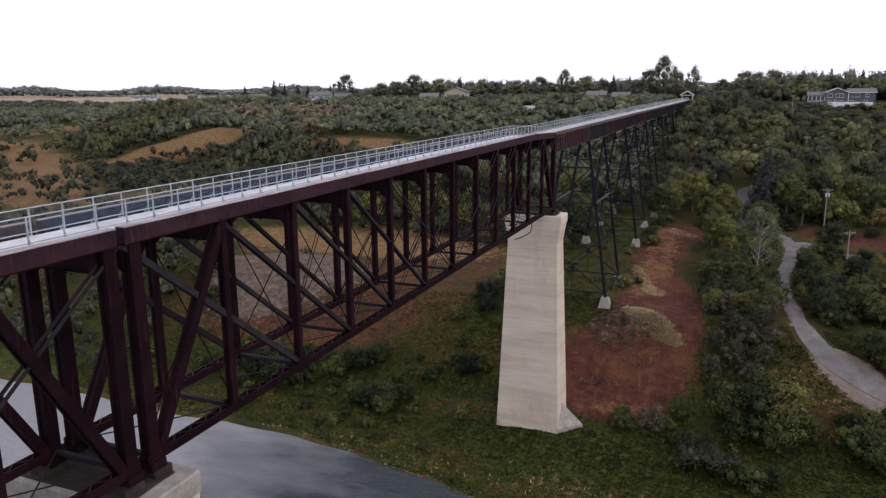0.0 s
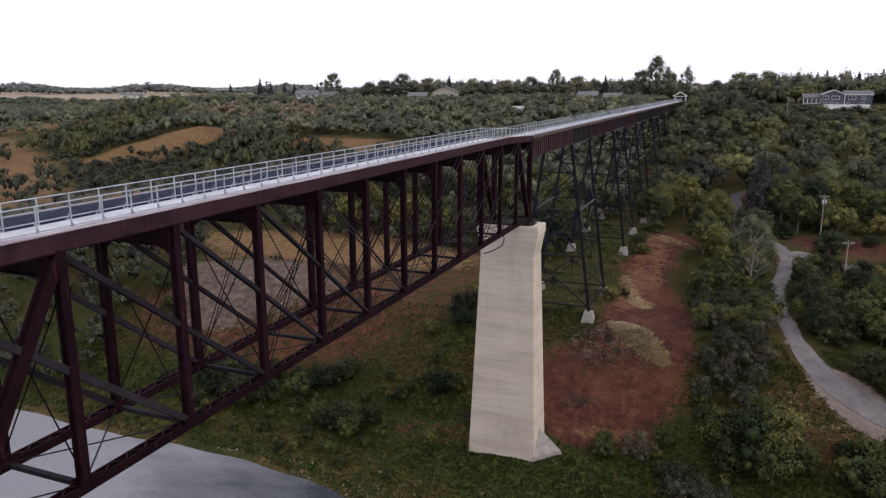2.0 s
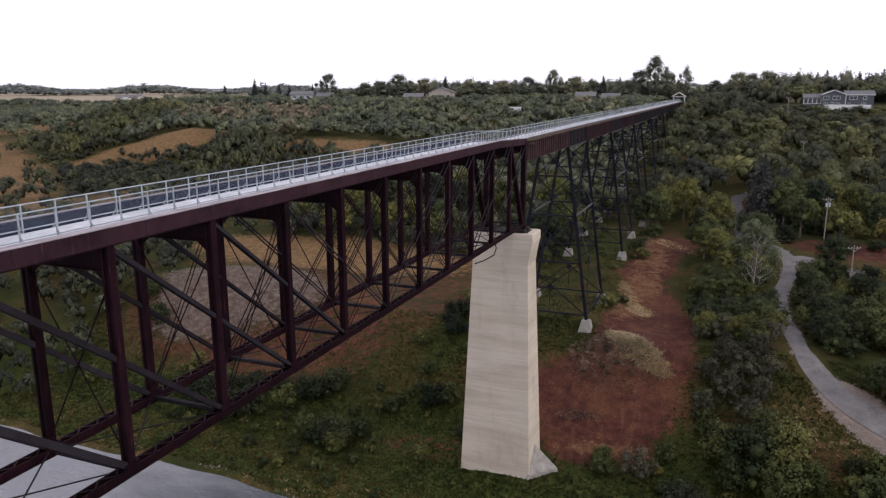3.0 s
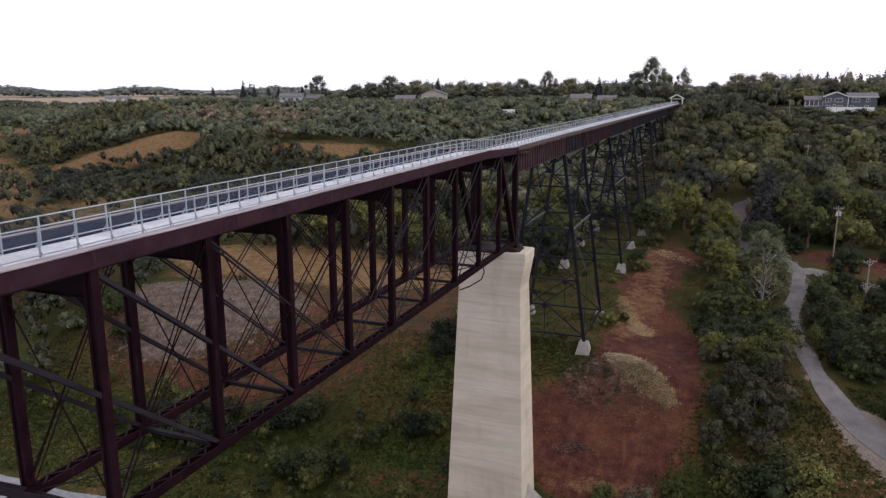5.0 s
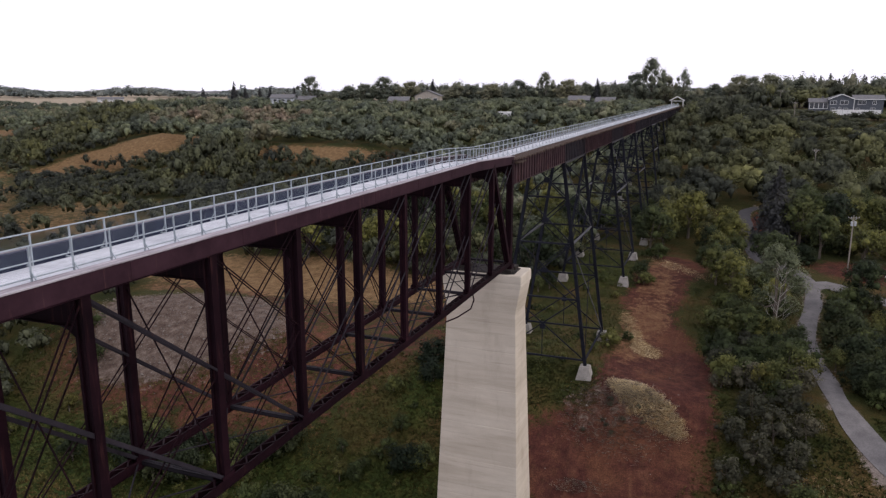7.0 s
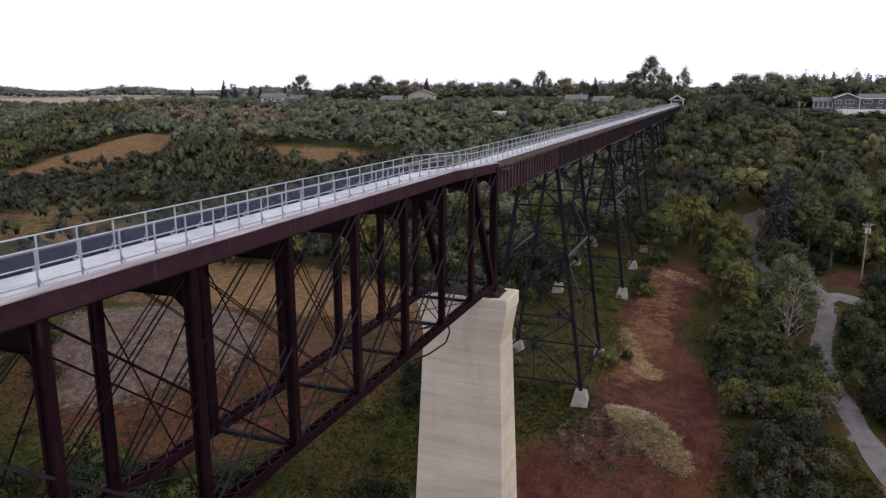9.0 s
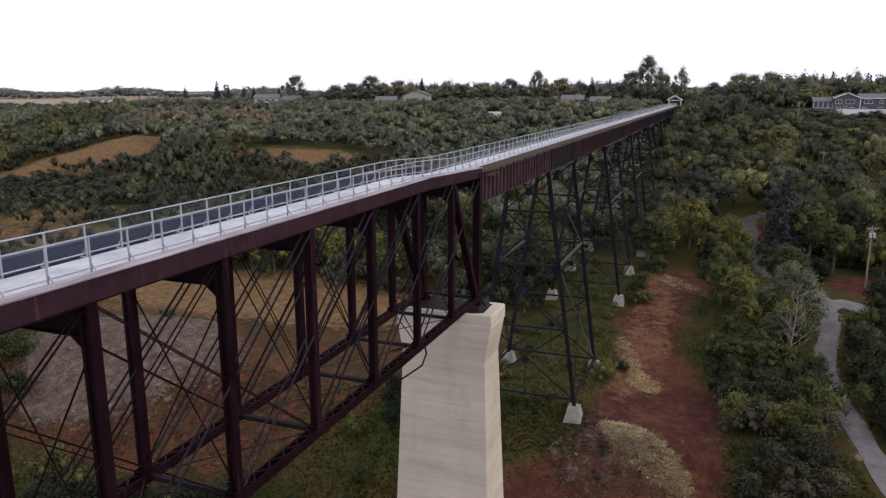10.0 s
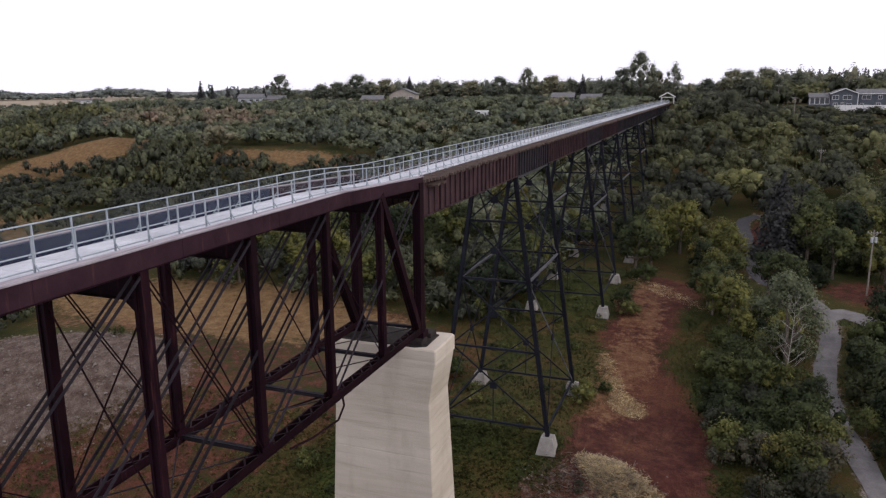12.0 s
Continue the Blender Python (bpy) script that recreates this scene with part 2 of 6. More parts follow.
def ground_mat():
    """Valley soil: grass, red dirt, pale scree and dry grass by where each lies."""
    m, n, l, b = nodes_of("valley_ground", 0.95)

    def zone(key):
        a = n.new("ShaderNodeAttribute")
        a.attribute_name = key
        return a.outputs["Fac"]

    n1 = noise_node(n, l, 0.10, 6, 0.7, "World")
    n2 = noise_node(n, l, 0.7, 5, 0.7, "World")
    n3 = noise_node(n, l, 5.0, 4, 0.7, "World")
    grass = ramp(n, l, n1, [(0.28, (0.019, 0.026, 0.007)), (0.44, (0.033, 0.037, 0.010)), (0.56, (0.056, 0.045, 0.014)), (0.70, (0.085, 0.048, 0.020))])
    lush = ramp(n, l, n2, [(0.30, (0.016, 0.025, 0.006)), (0.48, (0.032, 0.046, 0.010)), (0.64, (0.062, 0.064, 0.017)), (0.78, (0.098, 0.072, 0.026))])
    dry = ramp(n, l, n2, [(0.3, (0.115, 0.066, 0.030)), (0.55, (0.175, 0.108, 0.052)), (0.75, (0.25, 0.168, 0.088))])
    dirt = ramp(n, l, n2, [(0.28, (0.032, 0.012, 0.010)), (0.5, (0.068, 0.0235, 0.018)), (0.66, (0.104, 0.040, 0.026)), (0.82, (0.16, 0.085, 0.053))])
    dirt = mixc(n, l, ramp(n, l, n1, [(0.46, (0, 0, 0)), (0.66, (0.6, 0.6, 0.6))]), dirt, ramp(n, l, n3, [(0.3, (0.085, 0.036, 0.020)), (0.7, (0.19, 0.085, 0.042))]))
    track = noise_node(n, l, 1.0, 5, 0.65, "World", (0.9, 0.13, 0.3), 0.6)
    dirt = mixc(n, l, ramp(n, l, track, [(0.52, (0, 0, 0)), (0.72, (0.26, 0.26, 0.26))]), dirt, (0.20, 0.105, 0.055))
    ochre = ramp(n, l, n2, [(0.3, (0.088, 0.038, 0.022)), (0.5, (0.138, 0.067, 0.036)), (0.72, (0.215, 0.122, 0.066))])
    scree = ramp(n, l, n2, [(0.3, (0.058, 0.036, 0.028)), (0.5, (0.108, 0.078, 0.063)), (0.72, (0.20, 0.158, 0.13))])
    gravel = ramp(n, l, n2, [(0.3, (0.155, 0.122, 0.105)), (0.7, (0.235, 0.195, 0.17))])
    field = ramp(n, l, n1, [(0.3, (0.24, 0.195, 0.14)), (0.7, (0.36, 0.30, 0.225))])
    c = grass
    wob = mathn(n, l, "MULTIPLY_ADD", mathn(n, l, "SUBTRACT", n2, 0.5), 1.5, mathn(n, l, "MULTIPLY", mathn(n, l, "SUBTRACT", n3, 0.5), 0.7))
    for key, col in (("lush", lush), ("dirt", dirt), ("ochre", ochre), ("scree", scree), ("dry", dry), ("gravel", gravel), ("field", field)):
        f = ramp(n, l, mathn(n, l, "ADD", zone(key), wob), [(0.35, (0, 0, 0)), (0.65, (1, 1, 1))])
        f = mathn(n, l, "MULTIPLY", f, mathn(n, l, "MINIMUM", mathn(n, l, "MULTIPLY", zone(key), 5.0), 1.0))
        c = mixc(n, l, f, c, col)
    c = mixc(n, l, 0.75, c, ramp(n, l, n3, [(0.28, (0.45, 0.45, 0.45)), (0.72, (1.45, 1.45, 1.45))]), "MULTIPLY")
    l.new(c, b.inputs["Base Color"])
    bump(n, l, b, mathn(n, l, "ADD", n3, n2), 0.8, 0.25)
    return m


M_GROUND = ground_mat()
M_ROAD = plain("pale_worn_gravel_road", (0.115, 0.107, 0.108), (0.195, 0.183, 0.180), 0.5, 0.95, 0, "World", 0.4, 0.03)
M_TUFT = leaf_mat("meadow_grass", (0.032, 0.043, 0.011), (0.070, 0.072, 0.020), (0.165, 0.112, 0.042), False, 0.3, 0.9)
M_TUFT_DRY = leaf_mat("dry_grass", (0.20, 0.15, 0.088), (0.36, 0.28, 0.165), (0.53, 0.42, 0.26), False)
M_TUFT_SCRUB = leaf_mat("grey_brown_stems", (0.070, 0.054, 0.046), (0.115, 0.092, 0.078), (0.20, 0.165, 0.135), False)


# ---- mesh tools ----
class Build:
    """Gathers faces for one mesh."""

    def __init__(self):
        self.v, self.f = [], []

    def wire(self, pts, r, n=4):
        """One unbroken round wire through points that run mostly level."""
        i = len(self.v)
        for k, p in enumerate(pts):
            a = (Vector(pts[min(k + 1, len(pts) - 1)]) - Vector(pts[max(k - 1, 0)])).normalized()
            s = a.cross(Vector((0, 0, 1))).normalized()
            t = s.cross(a)
            for j in range(n):
                u = 2 * math.pi * j / n
                self.v.append(tuple(Vector(p) + s * r * math.cos(u) + t * r * math.sin(u)))
        for k in range(len(pts) - 1):
            self.f += [(i + k * n + j, i + k * n + (j + 1) % n, i + (k + 1) * n + (j + 1) % n, i + (k + 1) * n + j) for j in range(n)]
        return self

    def box(self, lo, hi):
        (a, b, c), (d, e, g) = lo, hi
        self.hexa([(a, b, c), (d, b, c), (d, e, c), (a, e, c), (a, b, g), (d, b, g), (d, e, g), (a, e, g)])
        return self

    def hexa(self, pts):
        i = len(self.v)
        self.v += [tuple(p) for p in pts]
        self.f += [tuple(i + k for k in q) for q in ((0, 3, 2, 1), (4, 5, 6, 7), (0, 1, 5, 4), (1, 2, 6, 5), (2, 3, 7, 6), (3, 0, 4, 7))]
        return self

    def beam(self, p, q, w, d, side=(1, 0, 0)):
        """A bar from p to q, w across along side, d the other way."""
        p, q, s = Vector(p), Vector(q), Vector(side)
        a = (q - p).normalized()
        s = (s - a * s.dot(a)).normalized()
        t = a.cross(s)
        s, t = s * w / 2, t * d / 2
        self.hexa([p - s - t, p + s - t, p + s + t, p - s + t, q - s - t, q + s - t, q + s + t, q - s + t])
        return self

    def tube(self, p, q, r0, r1, n=6):
        p, q = Vector(p), Vector(q)
        a = (q - p).normalized()
        s = a.orthogonal().normalized()
        t = a.cross(s)
        i = len(self.v)
        for c, r in ((p, r0), (q, r1)):
            for k in range(n):
                u = 2 * math.pi * k / n
                self.v.append(tuple(c + s * r * math.cos(u) + t * r * math.sin(u)))
        self.f += [(i + k, i + (k + 1) % n, i + n + (k + 1) % n, i + n + k) for k in range(n)]
        self.f += [tuple(i + n + k for k in range(n)), tuple(i + n - 1 - k for k in range(n))]
        return self

    def lattice(self, p, q, w, d, side=(1, 0, 0), plate=0.05, step=0.55, bar=0.07):
        """A built-up member: two side plates with flanges, tied by crossed lacing on both open faces."""
        p, q, s = Vector(p), Vector(q), Vector(side)
        a = (q - p).normalized()
        s = (s - a * s.dot(a)).normalized()
        t = a.cross(s)
        for k in (-1, 1):
            o = s * k * (w - plate) / 2
            self.beam(p + o, q + o, plate, d, s)
            for j in (-1, 1):
                o2 = s * k * (w / 2 - 0.06) + t * j * (d - 0.025) / 2
                self.beam(p + o2, q + o2, 0.12, 0.03, s)
        length = (q - p).length
        n = max(2, int(length / step))
        for j in (-1, 1):
            o = t * j * (d / 2 - 0.01)
            for k in range(n):
                e = 1 if k % 2 else -1
                self.beam(p + a * length * k / n + s * e * w * 0.45 + o, p + a * length * (k + 1) / n - s * e * w * 0.45 + o, bar, 0.015, s)
        return self

    def column(self, p, q, w, d, side=(1, 0, 0), plate=0.05):
        """A built-up solid member: side plates with flange angles, closed by inset cover plates."""
        p, q, s = Vector(p), Vector(q), Vector(side)
        a = (q - p).normalized()
        s = (s - a * s.dot(a)).normalized()
        t = a.cross(s)
        f, e, hw, hd = plate + 0.07, 0.06, w / 2, d / 2
        half = [(-hw, -hd), (-hw + f, -hd), (-hw + f, -hd + e), (hw - f, -hd + e), (hw - f, -hd), (hw, -hd)]
        prof = half + [(-u, -v) for u, v in half]
        i, n = len(self.v), len(prof)
        for c in (p, q):
            self.v += [tuple(c + s * u + t * v) for u, v in prof]
        self.f += [(i + k, i + (k + 1) % n, i + n + (k + 1) % n, i + n + k) for k in range(n)]
        self.f += [tuple(i + n + k for k in range(n)), tuple(i + n - 1 - k for k in range(n))]
        return self

    def mesh(self, name, mat):
        me = bpy.data.meshes.new(name)
        me.from_pydata(self.v, [], self.f)
        me.materials.append(mat)
        me.validate()
        return me


def part(name, bm, mat, parent=None, label=""):
    me = bm if isinstance(bm, bpy.types.Mesh) else bm.mesh(name, mat)
    ob = new(name, me)
    if parent:
        ob.parent = parent
    if label:
        tagged(ob, label)
    return ob


def thing(name, label, category, group="", kind="", at=(0, 0, 0)):
    ob = new(name)
    ob.location = at
    ob.empty_display_size = 0.5
    return tagged(ob, label, category, group, kind)


PHI = (1 + 5 ** 0.5) / 2
ICO_V = np.array([(-1, PHI, 0), (1, PHI, 0), (-1, -PHI, 0), (1, -PHI, 0), (0, -1, PHI), (0, 1, PHI), (0, -1, -PHI), (0, 1, -PHI), (PHI, 0, -1), (PHI, 0, 1), (-PHI, 0, -1), (-PHI, 0, 1)]) / 1.902
ICO_F = np.array([(0, 11, 5), (0, 5, 1), (0, 1, 7), (0, 7, 10), (0, 10, 11), (1, 5, 9), (5, 11, 4), (11, 10, 2), (10, 7, 6), (7, 1, 8), (3, 9, 4), (3, 4, 2), (3, 2, 6), (3, 6, 8), (3, 8, 9), (4, 9, 5), (2, 4, 11), (6, 2, 10), (8, 6, 7), (9, 8, 1)])


def unit(v):
    return v / (np.linalg.norm(v, axis=-1, keepdims=True) + 1e-9)


def set_bulge(me, vectors):
    me.attributes.new("bulge", "FLOAT_VECTOR", "POINT").data.foreach_set("vector", np.asarray(vectors, dtype=np.float32).ravel())


def leafy_mesh(name, quads, lumps, nor, mat, tone_q=None, tone_l=None):
    """Loose sprigs (n x 3 or 4 corners) over soft leaf lumps in one mesh; nor: which way each sprig's spray bulges."""
    nq, nl = len(quads), len(lumps)
    kq = quads.shape[1]
    v = np.concatenate([np.asarray(quads).reshape(-1, 3), np.asarray(lumps).reshape(-1, 3)]).astype(np.float32)
    nv, nf, faces = 12, 20, ICO_F
    tri = (faces[None] + nv * np.arange(nl)[:, None, None] + nq * kq).reshape(-1)
    idx = np.concatenate([np.arange(nq * kq), tri]).astype(np.int32)
    start = np.concatenate([np.arange(nq) * kq, nq * kq + 3 * np.arange(nl * nf)]).astype(np.int32)
    me = bpy.data.meshes.new(name)
    me.vertices.add(len(v))
    me.vertices.foreach_set("co", v.ravel())
    me.loops.add(len(idx))
    me.loops.foreach_set("vertex_index", idx)
    me.polygons.add(len(start))
    me.polygons.foreach_set("loop_start", start)
    me.polygons.foreach_set("use_smooth", np.concatenate([np.zeros(nq, bool), np.ones(nl * nf, bool)]))
    me.materials.append(mat)
    me.update(calc_edges=True)
    around = unit(lumps - lumps.mean(1, keepdims=True)).reshape(-1, 3)
    set_bulge(me, np.concatenate([np.repeat(nor, kq, axis=0), around]))
    if tone_q is not None:
        tone = np.concatenate([np.repeat(tone_q, kq), np.repeat(tone_l, nv)]).astype(np.float32)
        me.attributes.new("each", "FLOAT", "POINT").data.foreach_set("value", tone)
    return me


def quads_mesh(name, verts, mat, size=4, nor=None):
    """Loose faces of that many corners each, from an array of their corners."""
    v = np.asarray(verts, dtype=np.float32).reshape(-1, 3)
    k = len(v) // size
    me = bpy.data.meshes.new(name)
    me.vertices.add(len(v))
    me.vertices.foreach_set("co", v.ravel())
    me.loops.add(len(v))
    me.loops.foreach_set("vertex_index", np.arange(len(v), dtype=np.int32))
    me.polygons.add(k)
    me.polygons.foreach_set("loop_start", np.arange(k, dtype=np.int32) * size)
    me.materials.append(mat)
    me.update(calc_edges=True)
    if nor is not None:
        set_bulge(me, np.repeat(nor, size, axis=0))
    return me


# ---- the lie of the land ----
WATER = -3.8


def sm(a, b, v):
    u = np.clip((np.asarray(v, float) - a) / (b - a), 0, 1)
    return u * u * (3 - 2 * u)


def mound(x, y, cx, cy, rx, ry):
    return np.exp(-(((x - cx) / rx) ** 2 + ((y - cy) / ry) ** 2))


def ripple(x, y, s):
    """Slow uneven swell of the ground, about -1 to 1."""
    return (np.sin(x / s + 1.7 * np.sin(y / (1.9 * s))) + np.sin(y / (0.83 * s) + 1.3 * np.sin(x / (1.4 * s) + 2.0)) + np.sin((x + y) / (1.3 * s) + 0.6)) / 3


def bank(x):
    """Where the water meets the bank."""
    return 92.4 - 10.0 * sm(-66, -18, x) + 0.7 * np.sin(x / 7.0) + 0.35 * np.sin(x / 2.3)


def land(x, y):
    x, y = np.asarray(x, float), np.asarray(y, float)
    top = 46 - 9 * sm(270, 440, -x)
    z = -7.2 + 3.45 * sm(-9, 0, y - bank(x)) + 1.8 * sm(90, 101, y) + 13.6 * sm(100, 138, y) + 4.8 * sm(140, 200, y)
    z = z + (top - 16.6) * sm(205, 395, y) + 8.0 * sm(650, 1900, np.hypot(x, y)) + 1.0 * mound(x, y, -262, 428, 30, 16)
    z = z + 6.0 * mound(x, y, -241, 291, 21, 13) + 2.0 * mound(x, y, -268, 272, 16, 12) + 2.5 * mound(x, y, -165, 294, 36, 9) + 2.5 * mound(x, y, -350, 285, 40, 22) + 2.5 * mound(x, y, -312, 262, 18, 14)
    z = z - 3.0 * mound(x, y, -230, 258, 110, 16)
    z = z + 2.4 * mound(x, y, -14.0, 130.0, 7.0, 5.0) - 1.0 * mound(x, y, -8, 152, 9, 12)
    z = z + 2.8 * mound(x, y, -28, 140, 11, 13) + 0.8 * mound(x, y, -28, 186, 12, 16)
    z = z + 3.0 * mound(x, y, -96, 140, 22, 13) + 1.9 * mound(x, y, -27, 103.5, 13, 6)
    z = z + 0.5 * ripple(x, y, 9.0) * sm(95, 130, y) + 2.0 * ripple(x, y, 37.0) * sm(215, 300, y) * (1 - 0.6 * sm(380, 430, y))
    return z


def land_at(x, y):
    return float(land(x, y))


ROAD = [(34, 116.5), (27, 120.5), (21.5, 123.6), (17, 127), (13.9, 132), (12.2, 138), (11.2, 146.5), (10.0, 153), (9.9, 160), (10.2, 165), (11.0, 171), (12.4, 179), (12.6, 189), (10.5, 197), (6.5, 203)]
UPPER = [(6.5, 203), (3.4, 209.5), (2.2, 219), (2.0, 230), (1.0, 243), (1.2, 252), (4.5, 256)]
BRANCH = [(12.6, 188), (15.5, 190.0), (19, 187.2), (23.5, 183.2), (34, 180), (48, 178)]


def smooth_line(pts, step=1.5):
    """A rounded line through corner points."""
    p = [Vector((*a, 0)) for a in pts]
    p = [p[0] * 2 - p[1], *p, p[-1] * 2 - p[-2]]
    out = []
    for i in range(1, len(p) - 2):
        a, b, c, d = p[i - 1:i + 3]
        n = max(2, int((c - b).length / step))
        for k in range(n):
            t = k / n
            out.append(0.5 * (2 * b + (c - a) * t + (2 * a - 5 * b + 4 * c - d) * t * t + (3 * b - a - 3 * c + d) * t ** 3))
    return [(v.x, v.y) for v in out] + [pts[-1]]


ROAD_LINE, BRANCH_LINE, UPPER_LINE = smooth_line(ROAD), smooth_line(BRANCH), smooth_line(UPPER)
ROAD_PTS = np.array(ROAD_LINE + BRANCH_LINE + UPPER_LINE)


def road_gap(x, y):
    """Distance to the road's middle."""
    x, y = np.asarray(x, float), np.asarray(y, float)
    d = np.full(x.shape, 1e9)
    for px, py in ROAD_PTS:
        d = np.minimum(d, (x - px) ** 2 + (y - py) ** 2)
    return np.sqrt(d)


def soft_ellipse(x, y, cx, cy, rx, ry, edge=0.35):
    r = np.sqrt(((x - cx) / rx) ** 2 + ((y - cy) / ry) ** 2)
    return 1 - sm(1 - edge, 1 + edge, r)


def slant(x, y, ax, ay, bx, by, half, edge=0.35):
    """Like soft_ellipse, along a line from a to b."""
    dx, dy = bx - ax, by - ay
    L = math.hypot(dx, dy)
    u = ((x - (ax + bx) / 2) * dx + (y - (ay + by) / 2) * dy) / L
    v = (-(x - (ax + bx) / 2) * dy + (y - (ay + by) / 2) * dx) / L
    return soft_ellipse(u, v, 0, 0, L / 2, half, edge)


def zone_dirt(x, y):
    mid = np.interp(y, (118, 137, 150, 163, 172, 195, 212), (-13, -12, -11.5, -15.5, -16.5, -13, -15))
    half = np.interp(y, (118, 137, 150, 163, 172, 195, 212), (8, 8.5, 6.5, 4.2, 5.5, 5.5, 2.0))
    lane = 1 - sm(-3.6, 3.6, np.abs(x - mid) - half + 1.3 * ripple(x, y, 2.6))
    lane = lane * sm(118, 128, y) * (1 - sm(200, 208, y))
    d = np.maximum(lane, 1 - sm(0.45, 1.45, np.hypot((x + 17) / 12, (y - 119) / 11) + 0.22 * ripple(x, y, 3.1)))
    d = np.maximum(d, soft_ellipse(x, y, -88, 128, 36, 17) * 0.6)
    d = np.maximum(d, soft_ellipse(x, y, -66, 150, 34, 24) * 0.5)
    d = np.maximum(d, 0.42 * soft_ellipse(x, y, -40, 106, 12, 3))
    d = np.maximum(d, slant(x, y, -122, 156, -54, 170, 7) * 0.9)
    d = np.maximum(d, slant(x, y, 4.6, 210, 5.0, 252, 3.8) * 0.8)
    d = np.maximum(d, slant(x, y, 12, 205, 44, 194, 9.0) * 0.75)
    d = np.maximum(d, 0.45 * soft_ellipse(x, y, 12, 116, 10, 4))
    return np.maximum(d, 0.6 * soft_ellipse(x, y, -138, 287, 22, 6))


def zone_scree(x, y):
    s = 1 - sm(0.65, 1.3, np.hypot((x + 99) / 20, (y - 133) / 13) + 0.22 * ripple(x, y, 4.0))
    return np.maximum(s, 0.36 * soft_ellipse(x, y, -19, 128, 6, 5))


def zone_dry(x, y):
    d = slant(x, y, -284, 252, -220, 300, 12.5)
    d = np.maximum(d, slant(x, y, -194, 288, -128, 284, 7))
    d = np.maximum(d, slant(x, y, -440, 322, -325, 318, 11))
    d = np.maximum(d, slant(x, y, -420, 290, -215, 176, 27) * 0.9)
    d = np.maximum(d, slant(x, y, -224, 202, -168, 224, 10) * (0.55 + 0.25 * ripple(x, y, 6.0)))
    d = np.maximum(d, soft_ellipse(x, y, -95, 165, 42, 14) * 0.75)
    d = np.maximum(d, slant(x, y, -18.5, 132.3, -7.5, 125.8, 2.3) * (1.0 + 0.25 * ripple(x, y, 0.9)))
    d = np.maximum(d, slant(x, y, -21, 166, -15, 147, 1.4) * (0.75 + 0.4 * ripple(x, y, 1.1)))
    d = np.maximum(d, soft_ellipse(x, y, -15.2, 149.5, 2.6, 3.2) * (0.95 + 0.3 * ripple(x, y, 0.9)))
    d = np.maximum(d, slant(x, y, -21, 201, -6.5, 185, 2.6) * (0.42 + 0.3 * ripple(x, y, 1.3)))
    d = np.maximum(d, soft_ellipse(x, y, -190, 190, 50, 16) * 0.5)
    d = np.maximum(d, 0.35 * soft_ellipse(x, y, 14, 121, 10, 5))
    return np.maximum(d, (0.26 + 0.12 * ripple(x, y, 4.0)) * sm(86, 90, y) * (1 - sm(93, 98, y)))


def zone_lush(x, y):
    """Deep green grass on the damp bank and round the tower feet."""
    g = sm(0.3, 2.0, y - bank(x)) * (1 - sm(108, 121, y + 3.0 * ripple(x, y, 5.0)))
    g = np.maximum(g, 0.38 * soft_ellipse(x, y, -31, 147, 11, 14))
    g = np.maximum(g, 0.55 * soft_ellipse(x, y, -30, 185, 10, 14))
    g = np.maximum(g, 0.8 * slant(x, y, -46, 120, -40, 152, 6))
    return np.maximum(g, 0.7 * slant(x, y, -5, 150, 0, 165, 5))


def zone_ochre(x, y):
    """Bare orange earth along the lane and above the scree."""
    o = slant(x, y, -17.5, 138, -15.5, 204, 4.0, 0.6) * (0.62 + 0.3 * ripple(x, y, 3.0))
    o = np.maximum(o, slant(x, y, -120, 150, -62, 163, 6.0, 0.6) * (0.8 + 0.3 * ripple(x, y, 3.0)))
    return np.maximum(o, 0.6 * slant(x, y, -22, 111, -8, 112.5, 1.8, 0.6))


def zone_field(x, y):
    hills = np.maximum(slant(x, y, -278, 256, -226, 297, 9), 0.8 * slant(x, y, -186, 288, -150, 286, 5))
    return np.maximum(0.12 * hills, sm(520, 560, y + 0.25 * (x + 400)) * sm(290, 380, -x))


# ---- ground, river, road ----
def spread(core0, core1, step, reach0, reach1, grow=1.16):
    a = list(np.arange(core0, core1 + 0.01, step))
    s, lo, hi = step, [], []
    p = core0
    while p > reach0:
        s *= grow
        p -= s
        lo.append(p)
    s, p = step, core1
    while p < reach1:
        s *= grow
        p += s
        hi.append(p)
    return np.array(lo[::-1] + a + hi)


